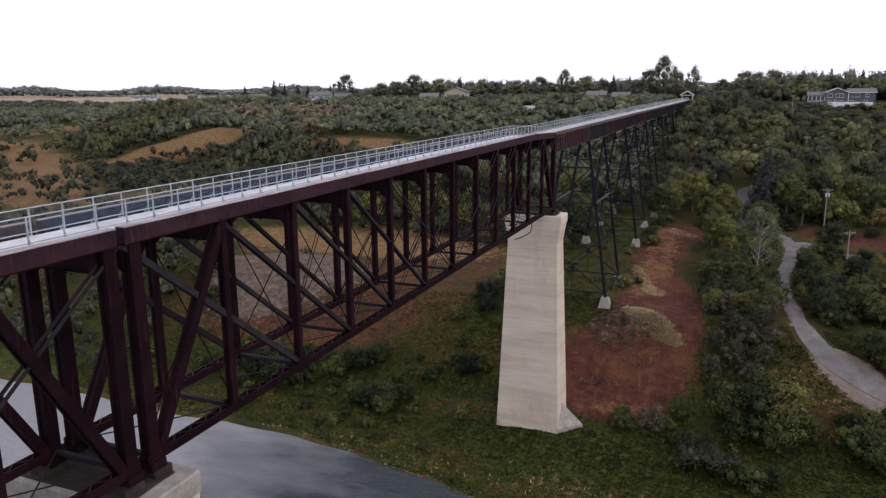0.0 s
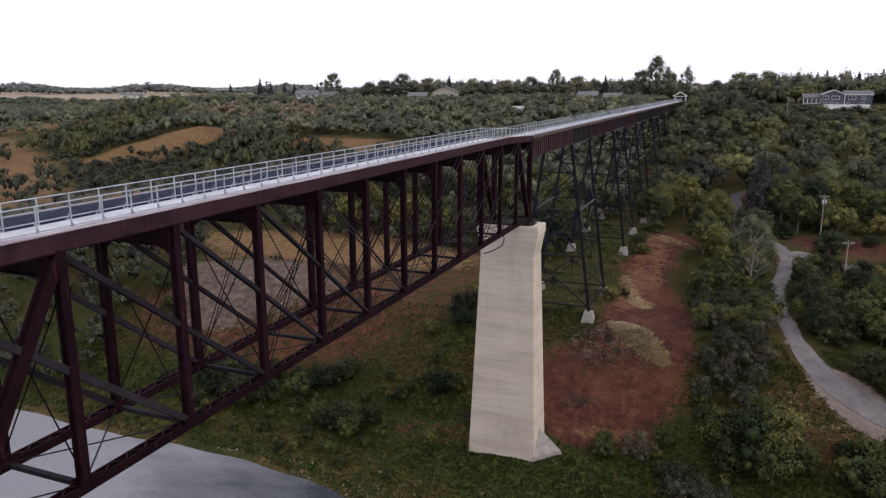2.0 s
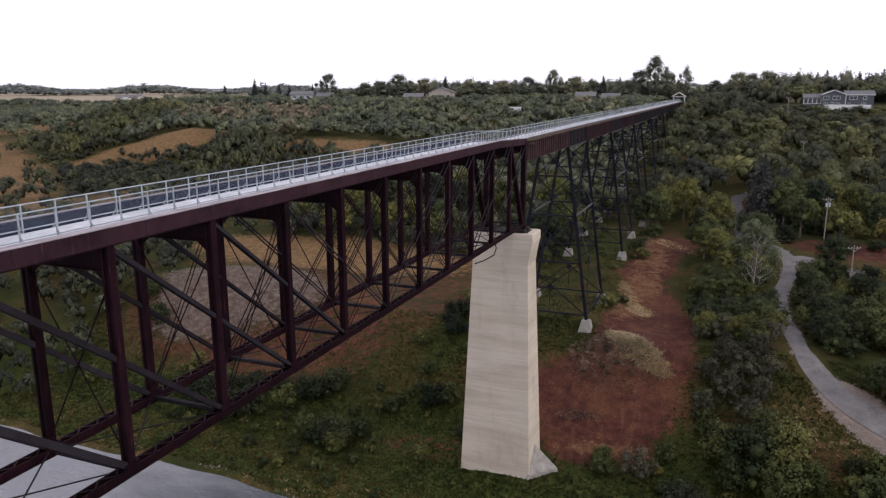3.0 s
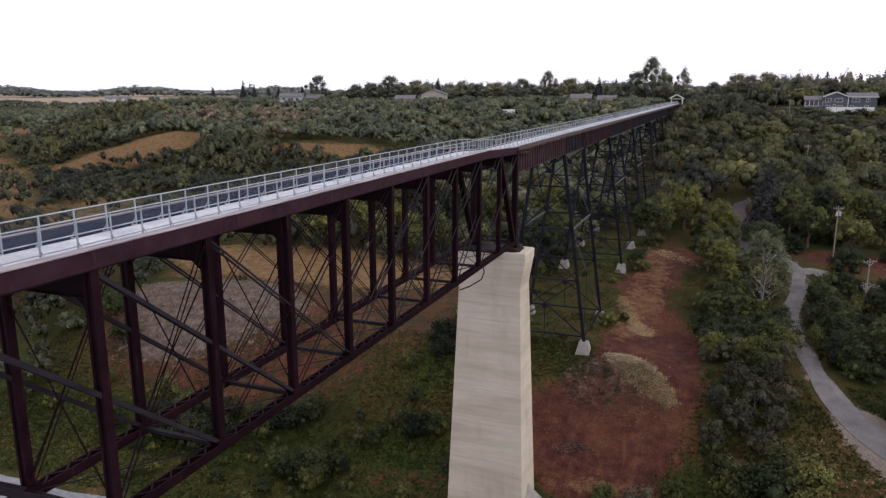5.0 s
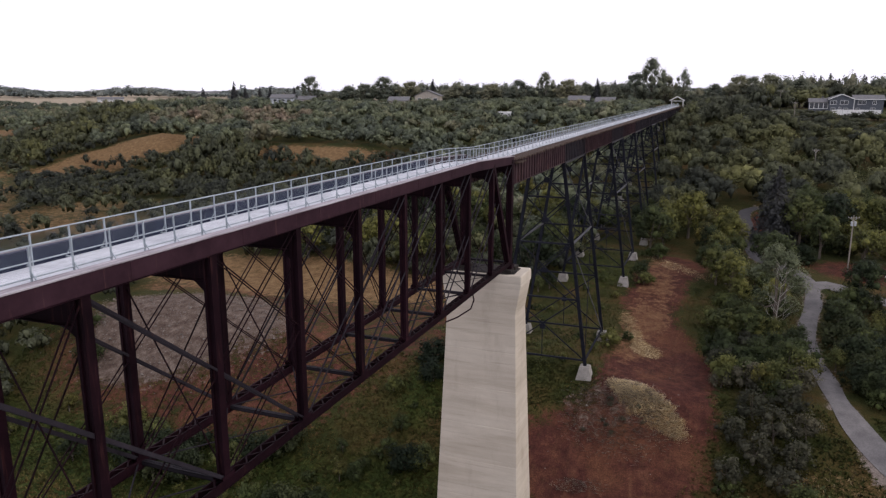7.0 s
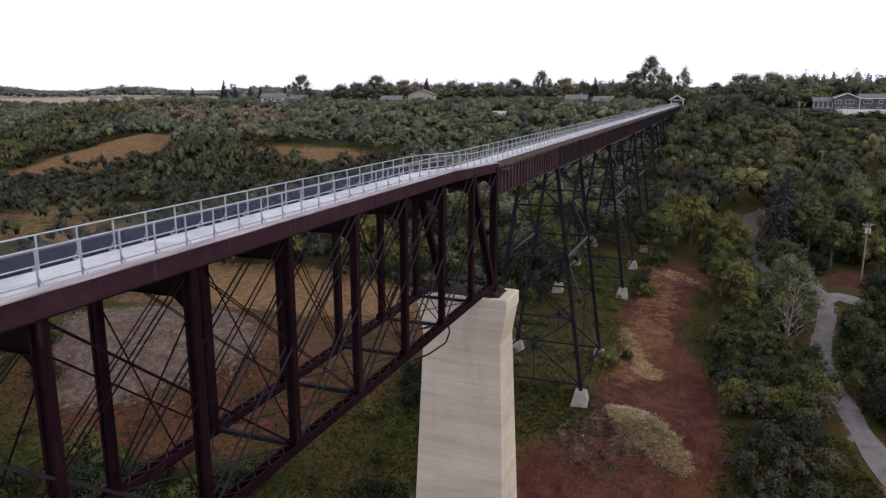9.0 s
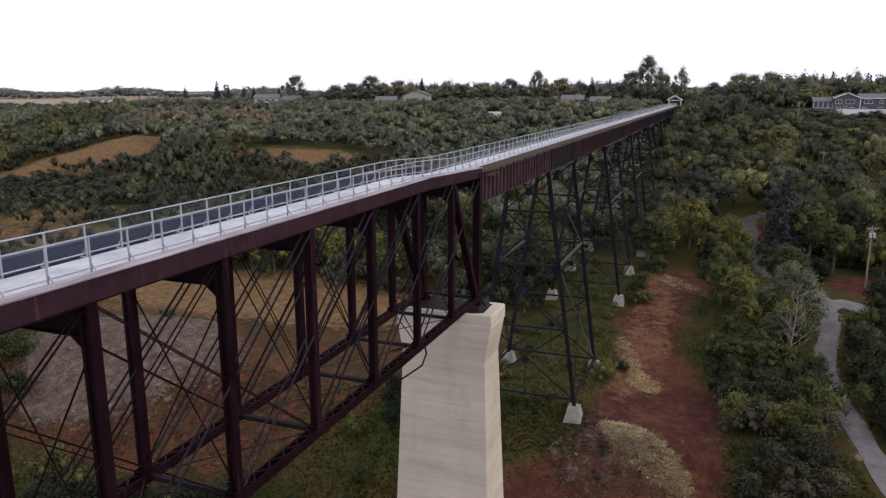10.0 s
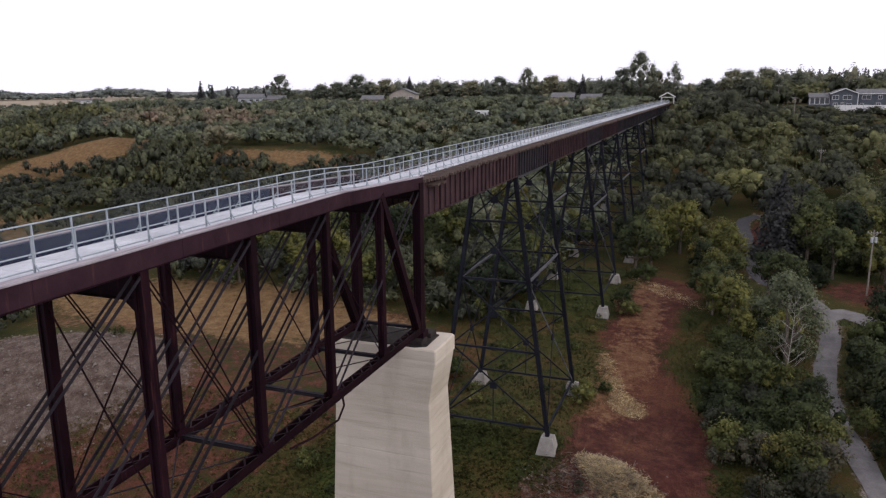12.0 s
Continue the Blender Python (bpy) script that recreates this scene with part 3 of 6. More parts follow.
def make_ground():
    xs = spread(-130, 45, 1.5, -4200, 3000, 1.09)
    ys = spread(80, 215, 1.4, -700, 4300, 1.07)
    gx, gy = np.meshgrid(xs, ys)
    gz = land(gx, gy)
    nx, ny = len(xs), len(ys)
    v = np.stack([gx, gy, gz], -1).reshape(-1, 3)
    i = (np.arange(ny - 1)[:, None] * nx + np.arange(nx - 1)[None]).ravel()
    f = np.stack([i, i + 1, i + nx + 1, i + nx], -1)
    me = bpy.data.meshes.new("ground")
    me.vertices.add(len(v))
    me.vertices.foreach_set("co", v.astype(np.float32).ravel())
    me.loops.add(f.size)
    me.loops.foreach_set("vertex_index", f.astype(np.int32).ravel())
    me.polygons.add(len(f))
    me.polygons.foreach_set("loop_start", np.arange(len(f), dtype=np.int32) * 4)
    me.polygons.foreach_set("use_smooth", np.ones(len(f), dtype=bool))
    me.materials.append(M_GROUND)
    me.update(calc_edges=True)
    me.validate()
    near = (gx > -20) & (gx < 70) & (gy > 100) & (gy < 290)
    gap = np.full(gx.shape, 99.0)
    gap[near] = road_gap(gx[near], gy[near])
    zones = {"lush": zone_lush(gx, gy), "ochre": zone_ochre(gx, gy), "dirt": zone_dirt(gx, gy), "scree": zone_scree(gx, gy), "dry": zone_dry(gx, gy), "field": zone_field(gx, gy),
             "gravel": np.maximum((1 - sm(1.2, 2.3, gap)) * 0.62, slant(gx, gy, 14.5, 130.0, 25.5, 118.5, 3.4, 0.3) * 1.4)}
    for key, val in zones.items():
        me.attributes.new(key, "FLOAT", "POINT").data.foreach_set("value", val.astype(np.float32).ravel())
    return tagged(new("ground", me), "grassy valley side with red dirt and pale scree", "ground", kind="structure")


make_ground()
river = Build()
river.f.append((0, 1, 2, 3))
river.v += [(-4000, -690, WATER), (2900, -690, WATER), (2900, 96, WATER), (-4000, 96, WATER)]
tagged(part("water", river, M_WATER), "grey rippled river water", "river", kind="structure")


def ribbon(line, half, near=0.0):
    b = Build()
    for i, (x, y) in enumerate(line):
        a, c = line[max(0, i - 1)], line[min(len(line) - 1, i + 1)]
        d = Vector((c[0] - a[0], c[1] - a[1])).normalized()
        w = half * (1 + 0.07 * math.sin(i * 0.9)) + near * float(1 - sm(126, 140, y))
        for k in (-1, -0.4, 0.4, 1):
            px, py = x - d.y * w * k, y + d.x * w * k
            b.v.append((px, py, land_at(px, py) + (0.16 if abs(k) < 0.9 else 0.08)))
    for i in range(len(line) - 1):
        b.f += [(4 * i + k, 4 * i + k + 1, 4 * i + k + 5, 4 * i + k + 4) for k in range(3)]
    return b


tagged(part("road", ribbon(ROAD_LINE, 1.45, 0.5), M_ROAD), "narrow pale gravel road winding down the valley side", "road", kind="structure")
tagged(part("road", ribbon(UPPER_LINE, 1.5), M_ASPHALT), "narrow grey lane climbing between the trees", "road", kind="structure")
tagged(part("road", ribbon(BRANCH_LINE, 2.0), M_ROAD), "pale gravel side road leaving the bend", "road", kind="structure")

# ---- the bridge: truss spans ----
# Bridge dirt and the shade under the truss in one dark colour.
M_GRIME_SHADE = plain("black_bridge_grime", (0.012, 0.010, 0.010), (0.05, 0.042, 0.038), 0.8, 0.95, 0, "World", 0.8, 0.05)
# Colour of the bluish shade between walkway and top chord.
M_GAP_SHADE = plain("dark_blue_steel_plate", (0.013, 0.018, 0.048), (0.024, 0.030, 0.068), 0.7, 0.8)
XC, HALF = -28.95, 2.6
PANEL, N_PAN = 7.05, 12
SPAN = PANEL * N_PAN
Y0 = 20.5
Z_BOT, Z_TOP = 36.0, 47.1


def truss_span(y0, dip=0.0):
    """dip: how far the top chord falls over its last panel and a half."""
    t = thing("truss_span", "maroon-painted riveted steel deck truss span resting on tall piers", "bridge", "truss spans", at=(XC, y0, 0))
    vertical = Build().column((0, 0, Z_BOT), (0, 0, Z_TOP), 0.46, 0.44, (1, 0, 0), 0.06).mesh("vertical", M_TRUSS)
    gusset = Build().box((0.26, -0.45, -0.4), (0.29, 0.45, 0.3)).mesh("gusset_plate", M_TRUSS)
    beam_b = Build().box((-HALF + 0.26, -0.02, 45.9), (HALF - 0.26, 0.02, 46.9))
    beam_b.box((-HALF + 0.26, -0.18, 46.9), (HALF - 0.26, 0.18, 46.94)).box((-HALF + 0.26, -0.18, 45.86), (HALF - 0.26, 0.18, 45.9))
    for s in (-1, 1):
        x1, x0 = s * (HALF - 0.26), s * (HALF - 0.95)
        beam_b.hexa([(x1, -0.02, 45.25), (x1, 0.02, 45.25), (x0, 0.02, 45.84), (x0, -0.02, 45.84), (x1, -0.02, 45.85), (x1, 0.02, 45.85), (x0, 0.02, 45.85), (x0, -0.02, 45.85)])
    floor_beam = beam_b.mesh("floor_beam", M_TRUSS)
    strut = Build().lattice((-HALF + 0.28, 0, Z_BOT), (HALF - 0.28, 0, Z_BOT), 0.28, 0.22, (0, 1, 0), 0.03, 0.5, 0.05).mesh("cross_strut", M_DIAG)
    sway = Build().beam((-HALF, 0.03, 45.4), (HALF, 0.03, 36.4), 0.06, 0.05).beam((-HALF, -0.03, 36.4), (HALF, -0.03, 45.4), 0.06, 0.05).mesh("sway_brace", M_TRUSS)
    lateral = Build().beam((-HALF, 0, 36.0), (HALF, PANEL, 36.0), 0.07, 0.05).beam((HALF, 0, 36.06), (-HALF, PANEL, 36.06), 0.07, 0.05).mesh("lateral_brace", M_DIAG)
    for s in (-1, 1):
        x = s * HALF
        bend = SPAN - 12.0

        def run(b, w0, z0, w1, z1):
            b.box((x - w0, 0, z0), (x + w1, bend, z1))
            b.hexa([(x - w0, bend, z0), (x + w1, bend, z0), (x + w1, SPAN, z0 - dip), (x - w0, SPAN, z0 - dip), (x - w0, bend, z1), (x + w1, bend, z1), (x + w1, SPAN, z1 - dip), (x - w0, SPAN, z1 - dip)])
            return b

        ch = run(Build(), 0.25, 47.12, 0.25, 47.9)
        for k in range(N_PAN - 2):
            ch.box((x + s * 0.25, k * PANEL + 2.2, 47.16), (x + s * 0.265, k * PANEL + 4.6, 47.86))
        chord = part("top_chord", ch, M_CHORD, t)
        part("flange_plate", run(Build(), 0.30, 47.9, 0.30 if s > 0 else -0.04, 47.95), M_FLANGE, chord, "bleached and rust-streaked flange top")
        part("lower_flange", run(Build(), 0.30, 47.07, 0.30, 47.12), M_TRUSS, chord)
        lo = Build()
        for o in (-0.26, 0.26):
            lo.box((x + o - 0.035, 0, 35.78), (x + o + 0.035, SPAN, 36.2)).box((x + o - 0.1, 0, 35.75), (x + o + 0.1, SPAN, 35.78))
        n = int(SPAN / 0.62)
        for k in range(n):
            e = 1 if k % 2 else -1
            lo.beam((x + e * 0.25, SPAN * k / n, 36.21), (x - e * 0.25, SPAN * (k + 1) / n, 36.21), 0.09, 0.02)
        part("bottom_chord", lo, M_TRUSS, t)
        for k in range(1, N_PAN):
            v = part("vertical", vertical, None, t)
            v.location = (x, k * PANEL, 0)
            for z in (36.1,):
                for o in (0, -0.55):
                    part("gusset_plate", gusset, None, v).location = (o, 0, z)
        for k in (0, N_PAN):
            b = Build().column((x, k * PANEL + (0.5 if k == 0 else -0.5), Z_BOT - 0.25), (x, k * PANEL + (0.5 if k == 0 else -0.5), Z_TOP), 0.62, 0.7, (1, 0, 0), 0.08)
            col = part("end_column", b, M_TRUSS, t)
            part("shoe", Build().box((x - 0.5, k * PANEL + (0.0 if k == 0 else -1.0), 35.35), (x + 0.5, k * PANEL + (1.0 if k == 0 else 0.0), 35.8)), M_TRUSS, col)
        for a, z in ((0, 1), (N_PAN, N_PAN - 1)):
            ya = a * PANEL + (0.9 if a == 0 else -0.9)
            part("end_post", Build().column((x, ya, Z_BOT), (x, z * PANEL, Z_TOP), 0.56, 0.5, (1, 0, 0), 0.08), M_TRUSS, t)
        for i in range(0, 5):
            for mirror in (0, 1):
                a, c = (N_PAN - i, N_PAN - i - 2) if mirror else (i, i + 2)
                p, q = (x, a * PANEL, Z_TOP - 0.1), (x, c * PANEL, Z_BOT + 0.1)
                b = Build()
                if i < 4 and not mirror:
                    b.column(p, q, 0.36, (0.34, 0.27, 0.22, 0.18)[i], (1, 0, 0), 0.06)
                else:
                    w = (0.17, 0.17, 0.17, 0.13, 0.11)[i]
                    for o in (-0.2, 0.2):
                        b.beam((p[0] + o, p[1], p[2]), (q[0] + o, q[1], q[2]), 0.05, w)
                part("diagonal", b, M_DIAG, t)
        for a, c in ((5, 7), (7, 5), (6, 8), (6, 4), (4, 3), (8, 9)):
            part("counter_rod", Build().beam((x - 0.13, a * PANEL, Z_TOP), (x - 0.13, c * PANEL, Z_BOT), 0.045, 0.05).beam((x + 0.13, a * PANEL, Z_TOP), (x + 0.13, c * PANEL, Z_BOT), 0.045, 0.05), M_TRUSS, t)
        part("stringer", Build().box((s * 0.95 - 0.16, 0, 46.95), (s * 0.95 + 0.16, SPAN - 12.5, 47.42)), M_TRUSS, t)
        # Added sheets on the chords' inner sides stand in for the gap's shade.
        side = Build().box((min(s * 2.31, s * 2.34), 0, 47.14), (max(s * 2.31, s * 2.34), bend, 47.88))
        if s < 0:
            side.box((-2.55, 0, 47.905), (-2.30, bend, 47.93))
        part("side_plate", side, M_GAP_SHADE, t, "added dark blue-grey sheet for the shade in the gap beside the walkway")
    for k in range(N_PAN + 1):
        y = min(max(k * PANEL, 0.5), SPAN - 0.5)
        part("floor_beam", floor_beam, None, t).location.y = y
        part("cross_strut", strut, None, t).location.y = y
        if 0 < k < N_PAN:
            part("sway_brace", sway, None, t).location.y = y
        if k < N_PAN:
            part("lateral_brace", lateral, None, t).location.y = k * PANEL
    return t


truss_span(Y0, 0.45)
truss_span(Y0 - SPAN - 0.5)


# ---- concrete piers ----
def pier(y, base, label, cap_mat=None):
    """Tall battered shaft, corbelled cap, and a pointed footing at each end."""
    t = thing("bridge_pier", label, "pier", "bridge piers", at=(XC, y, 0))
    ztop, zcap, zneck = 34.95, 33.75, 30.6

    def ring(b, z, hx, hy, bev):
        i = len(b.v)
        b.v += [(sx * (hx - (bev if e else 0)), sy * (hy - (0 if e else bev)), z) for sx, sy, e in
                ((-1, -1, 0), (-1, -1, 1), (1, -1, 1), (1, -1, 0), (1, 1, 0), (1, 1, 1), (-1, 1, 1), (-1, 1, 0))]
        return i

    def loft(rings):
        b = Build()
        ids = [ring(b, *r) for r in rings]
        for a, c in zip(ids, ids[1:]):
            b.f += [(a + k, a + (k + 1) % 8, c + (k + 1) % 8, c + k) for k in range(8)]
        b.f += [tuple(ids[0] + 7 - k for k in range(8)), tuple(ids[-1] + k for k in range(8))]
        return b

    hy0, hx0 = 2.05, 3.95
    drop = zneck - base
    lifts, z = [], base
    n = 7
    for k in range(n + 1):
        f = 1 - k / n
        zz = base + drop * k / n
        lifts.append((zz, hx0 + 1.2 * f, hy0 + 1.15 * f, 0.06))
    rings = []
    for k, r in enumerate(lifts):
        rings.append(r)
        if 0 < k < n:
            rings[-1] = (r[0] - 0.03, r[1], r[2], 0.06)
            rings.append((r[0], r[1] - 0.03, r[2] - 0.03, 0.06))
            rings.append((r[0] + 0.03, r[1] - 0.03, r[2] - 0.03, 0.06))
            rings.append((r[0] + 0.06, r[1], r[2], 0.06))
    part("shaft", loft(rings), M_PIER, t)
    part("corbel", loft([(zneck, hx0, hy0, 0.06), (zneck + 0.8, hx0 + 0.12, hy0 + 0.01, 0.06), (zcap, hx0 + 0.52, hy0 + 0.03, 0.06)]), M_PIER, t)
    part("cap", loft([(zcap, hx0 + 0.58, hy0 + 0.07, 0.08), (ztop - 0.12, hx0 + 0.58, hy0 + 0.07, 0.08), (ztop, hx0 + 0.5, hy0, 0.1)]), cap_mat or M_PIER, t)
    for s in (-1, 1):
        x0, x1 = s * (hx0 + 1.0), s * (hx0 + (4.8 if s > 0 else 2.0))
        hb = hy0 + 1.2
        b = Build()
        b.v += [(x0, -hb - 0.15, base - 1.0), (x1, 0, base - 1.0), (x0, hb + 0.15, base - 1.0), (x0, -hb - 0.15, base + 1.0), (x1 - s * 0.3, 0, base + 1.1), (x0, hb + 0.15, base + 1.0), (x0, 0, base + 4.3)]
        b.f += [(0, 1, 4, 3), (1, 2, 5, 4), (3, 4, 6), (4, 5, 6), (2, 0, 3, 6, 5), (0, 2, 1)]
        part("pointed_footing", b, M_CONC_BLOCK, t)
    for k in (-1, 1):
        for s in (-1, 1):
            part("bearing_block", Build().box((s * HALF - 0.6, k * 0.95 - 0.6, ztop), (s * HALF + 0.6, k * 0.95 + 0.6, ztop + 0.4)), M_GRIME_SHADE, t)
    return t


shore_pier = pier(105.0, -0.4, "tall board-marked pale concrete pier standing on the grassy bank")
near_pier = pier(20.2, -8.0, "tall pale concrete pier with a dirt- and shade-darkened top standing in the river", M_CONC_BLOCK)
# Dark cap cover: dirt plus painted shade from the truss above.
grime = Build()
rgm = random.Random(9)
edge = [(-4.2, -1.85), (-2.0, -1.95), (0.5, -1.9), (2.6, -1.9), (3.5, -1.5), (3.6, 0.1), (3.4, 1.4), (2.3, 1.9), (0.3, 1.95), (-2.4, 1.9), (-4.2, 1.8)]
edge = [(x * 1.03 + rgm.uniform(-0.15, 0.15), y + rgm.uniform(-0.06, 0.06)) for x, y in edge]
grime.v += [(x, y, 34.93) for x, y in edge] + [(x * 0.97, y * 0.97, 35.0) for x, y in edge]
grime.f += [tuple(range(len(edge), 2 * len(edge)))] + [(k, (k + 1) % len(edge), len(edge) + (k + 1) % len(edge), len(edge) + k) for k in range(len(edge))]
caked = grime.mesh("grime", M_GRIME_SHADE)
part("grime", caked, None, near_pier, "black dirt and painted shade on the pier top")
# The shore pier takes the same cover, mainly for the shade on its top.
part("grime", caked, None, shore_pier, "black dirt and painted shade on the pier top")
pier(20.2 - SPAN - 0.5, -8.0, "tall pale concrete pier standing in the river")

# bent guard loop left hanging beside the truss end
loop = Build()
pts = [(-26.2, 91.9, 36.0), (-25.9, 91.6, 35.3), (-26.0, 91.0, 34.6), (-26.6, 89.0, 34.3), (-27.2, 87.6, 34.2)]
for a, b2 in zip(pts, pts[1:]):
    loop.tube(a, b2, 0.07, 0.07)
pts = [(-26.3, 92.0, 35.9), (-27.5, 91.0, 35.75), (-28.6, 89.0, 35.7)]
for a, b2 in zip(pts, pts[1:]):
    loop.tube(a, b2, 0.06, 0.06)
tagged(part("bent_pipe", loop, M_TRUSS), "bent rusty pipe hanging from the truss chord", "pipe")

# ---- trestle: towers and plate girders ----
TOWERS = [(133.0, 148.7), (177.5, 194.0), (216.0, 230.5), (256.5, 271.5), (297.0, 312.0), (336.0, 350.0)]
END = 398.0
Z_LEG = 44.25
GX = 2.35


def tower(ya, yb):
    feet = {}
    spread_x = lambda z: GX + (Z_LEG - z) * 0.142
    zf = {y: max(land_at(XC + 6.4, y), land_at(XC - 6.4, y)) for y in (ya, yb)}
    zg = max(zf.values()) + 1.7
    t = thing("trestle_tower", "blue-black riveted steel trestle tower on concrete footings", "trestle tower", "trestle towers", at=(XC, ya, 0))
    L = yb - ya
    for y in (0, L):
        for s in (-1, 1):
            zb = land_at(XC + s * spread_x(zg), ya + y) + 1.6
            p, q = (s * spread_x(zb), y, zb), (s * GX, y, Z_LEG)
            part("leg", Build().lattice(p, q, 0.46, 0.44, (0, 1, 0), 0.05, 0.6, 0.08), M_TOWER, t)
            gz = zb - 1.6
            x, b = s * spread_x(zb), Build()
            b.hexa([(x - 1.2, y - 1.2, gz - 0.6), (x + 1.2, y - 1.2, gz - 0.6), (x + 1.2, y + 1.2, gz - 0.6), (x - 1.2, y + 1.2, gz - 0.6),
                    (x - 0.7, y - 0.7, zb), (x + 0.7, y - 0.7, zb), (x + 0.7, y + 0.7, zb), (x - 0.7, y + 0.7, zb)])
            part("footing", b, M_CONC_BLOCK, t, "weathered concrete footing block")
    H = Z_LEG - zg
    levels = [zg + 0.25] + [zg + H * f for f in (0.32, 0.60, 0.83)] + [Z_LEG - 0.15]
    if H < 16:
        levels = [zg + 0.25, zg + H * 0.5, Z_LEG - 0.15]
    for y in (0, L):
        for i, z in enumerate(levels):
            w = spread_x(z)
            part("cross_strut", Build().beam((-w, y, z), (w, y, z), 0.2, 0.24, (0, 1, 0)), M_TOWER, t)
        for i, (a, b) in enumerate(zip(levels, levels[1:])):
            wa, wb = spread_x(a), spread_x(b)
            for s in (-1, 1):
                part("brace", Build().beam((-s * wa, y + s * 0.05, a), (s * wb, y + s * 0.05, b), 0.1, 0.16, (0, 1, 0)), M_TOWER, t)
            part("gusset_plate", Build().box((-0.4, y - 0.12, (a + b) / 2 - 0.35), (0.4, y + 0.12, (a + b) / 2 + 0.35)), M_TOWER, t)
            if i == 0:
                part("hanger", Build().beam((0, y, a), (0, y, (a + b) / 2), 0.1, 0.1, (0, 1, 0)), M_TOWER, t)
    side = [zg + 0.25, zg + H * 0.60, Z_LEG - 0.1] if H > 12 else [zg + 0.25, Z_LEG - 0.1]
    for s in (-1, 1):
        for i, z in enumerate(side):
            x = s * spread_x(z)
            b = Build().lattice((x, 0, z), (x, L, z), 0.24, 0.24, (0, 0, 1), 0.04, 0.6, 0.06)
            part("long_strut", b, M_STRUT if i else M_TOWER, t)
        for a, b in zip(side, side[1:]):
            xa, xb = s * spread_x(a), s * spread_x(b)
            for k in (0, 1):
                br = Build()
                for o in (-0.12, 0.12):
                    br.beam((xa, (L if k else 0) + o, a), (xb, (0 if k else L) + o, b), 0.05, 0.09)
                part("side_brace", br, M_STRUT if (k and s > 0) else M_TOWER, t)
            xm, zm = (xa + xb) / 2, (a + b) / 2
            part("gusset_plate", Build().box((xm - 0.1, L / 2 - 0.4, zm - 0.4), (xm + 0.1, L / 2 + 0.4, zm + 0.4)), M_TOWER, t)
    return t


for ya, yb in TOWERS:
    tower(ya, yb)


def plate_girder(s, y0, y1, dark):
    """A riveted girder: web, flanges, angle stiffeners."""
    mat = M_GIRDER_D if dark else M_GIRDER
    t = thing("plate_girder", ("dark" if dark else "faded red") + " riveted steel plate girder with upright stiffeners", "girder", "trestle girders", at=(XC + s * GX, y0, 44.3))
    L = y1 - y0 - 0.06
    part("web", Build().box((-0.02, 0, 0.06), (0.02, L, 2.56)), mat, t)
    part("top_flange", Build().box((-0.22, 0, 2.56), (0.22, L, 2.64)), mat, t)
    part("bottom_flange", Build().box((-0.22, 0, 0), (0.22, L, 0.06)), mat, t)
    stiff = Build().box((-0.17, -0.06, 0.07), (-0.03, 0.06, 2.55)).box((0.03, -0.06, 0.07), (0.17, 0.06, 2.55))
    n = max(3, round(L / 1.25))
    if y0 < 300 and s > 0:
        me = stiff.mesh("stiffener", mat)
        for k in range(n + 1):
            part("stiffener", me, None, t).location.y = 0.1 + (L - 0.2) * k / n
    else:
        b = Build()
        for k in range(n + 1):
            y = 0.1 + (L - 0.2) * k / n
            b.box((-0.17, y - 0.06, 0.07), (0.17, y + 0.06, 2.55))
        tagged(part("stiffener", b, mat, t), kind="stuff")
    return t


marks = [105.9] + [y for tw in TOWERS for y in tw] + [374.0, END]
for i, (a, b) in enumerate(zip(marks, marks[1:])):
    for s in (-1, 1):
        plate_girder(s, a, b, i % 2 == 1 or i > 4)

# ties across the girders, ragged at the ends
rt = random.Random(4)
ties = thing("timber_ties", "weathered dark timber ties lying across the girders", "ties", at=(XC, 105.9, 46.94))
tie_mesh = [Build().box((-2.55 - a, -0.11, 0), (2.55 + b, 0.11, 0.2)).mesh("tie", M_TIE) for a, b in ((0.1, 0.35), (0.3, 0.1), (0.0, 0.5), (0.2, 0.22))]
yy = 0.2
rest = Build()
while yy < END - 106.3:
    if yy < 105:
        o = part("tie", rt.choice(tie_mesh), None, ties)
        o.location.y = yy
        o.rotation_euler.z = rt.uniform(-0.02, 0.02)
    else:
        e = rt.uniform(0, 0.4)
        rest.box((-2.6, yy - 0.11, 0), (2.6 + e, yy + 0.11, 0.2))
    yy += rt.uniform(0.42, 0.5)
tagged(part("tie", rest, M_TIE, ties), "run of timber ties far along the deck", kind="stuff")
shelf = Build()
for k in range(6):
    shelf.box((XC + 2.35, 107.0 + k * 0.42, 46.55 + 0.03 * (k % 2)), (XC + 3.3 - 0.12 * (k % 3), 107.3 + k * 0.42, 46.68 + 0.03 * (k % 2)))
shelf.box((XC + 2.5, 106.9, 46.45), (XC + 2.7, 109.6, 46.55))
tagged(part("timber_platform", shelf, M_TIE), "broken timber platform beside the girder top", "platform")


# ---- walkway ----
def walk_z(y):
    return 47.62 - 0.42 * float(sm(92.7, 103.8, y))


walkway = thing("walkway", "pale plank walkway with galvanised chain-link railings", "walkway", at=(XC, 0, 0))
BAY = 1.83
DECK0, RAILS = -0.88, {1: 1.2, -1: -0.93}
bays = [(-63.68 + BAY * k) for k in range(int((END + 64) / BAY))]
slab = Build().box((DECK0, 0.008, -0.14), (1.27, BAY - 0.008, 0)).mesh("deck_panel", M_DECK)
pb = {}
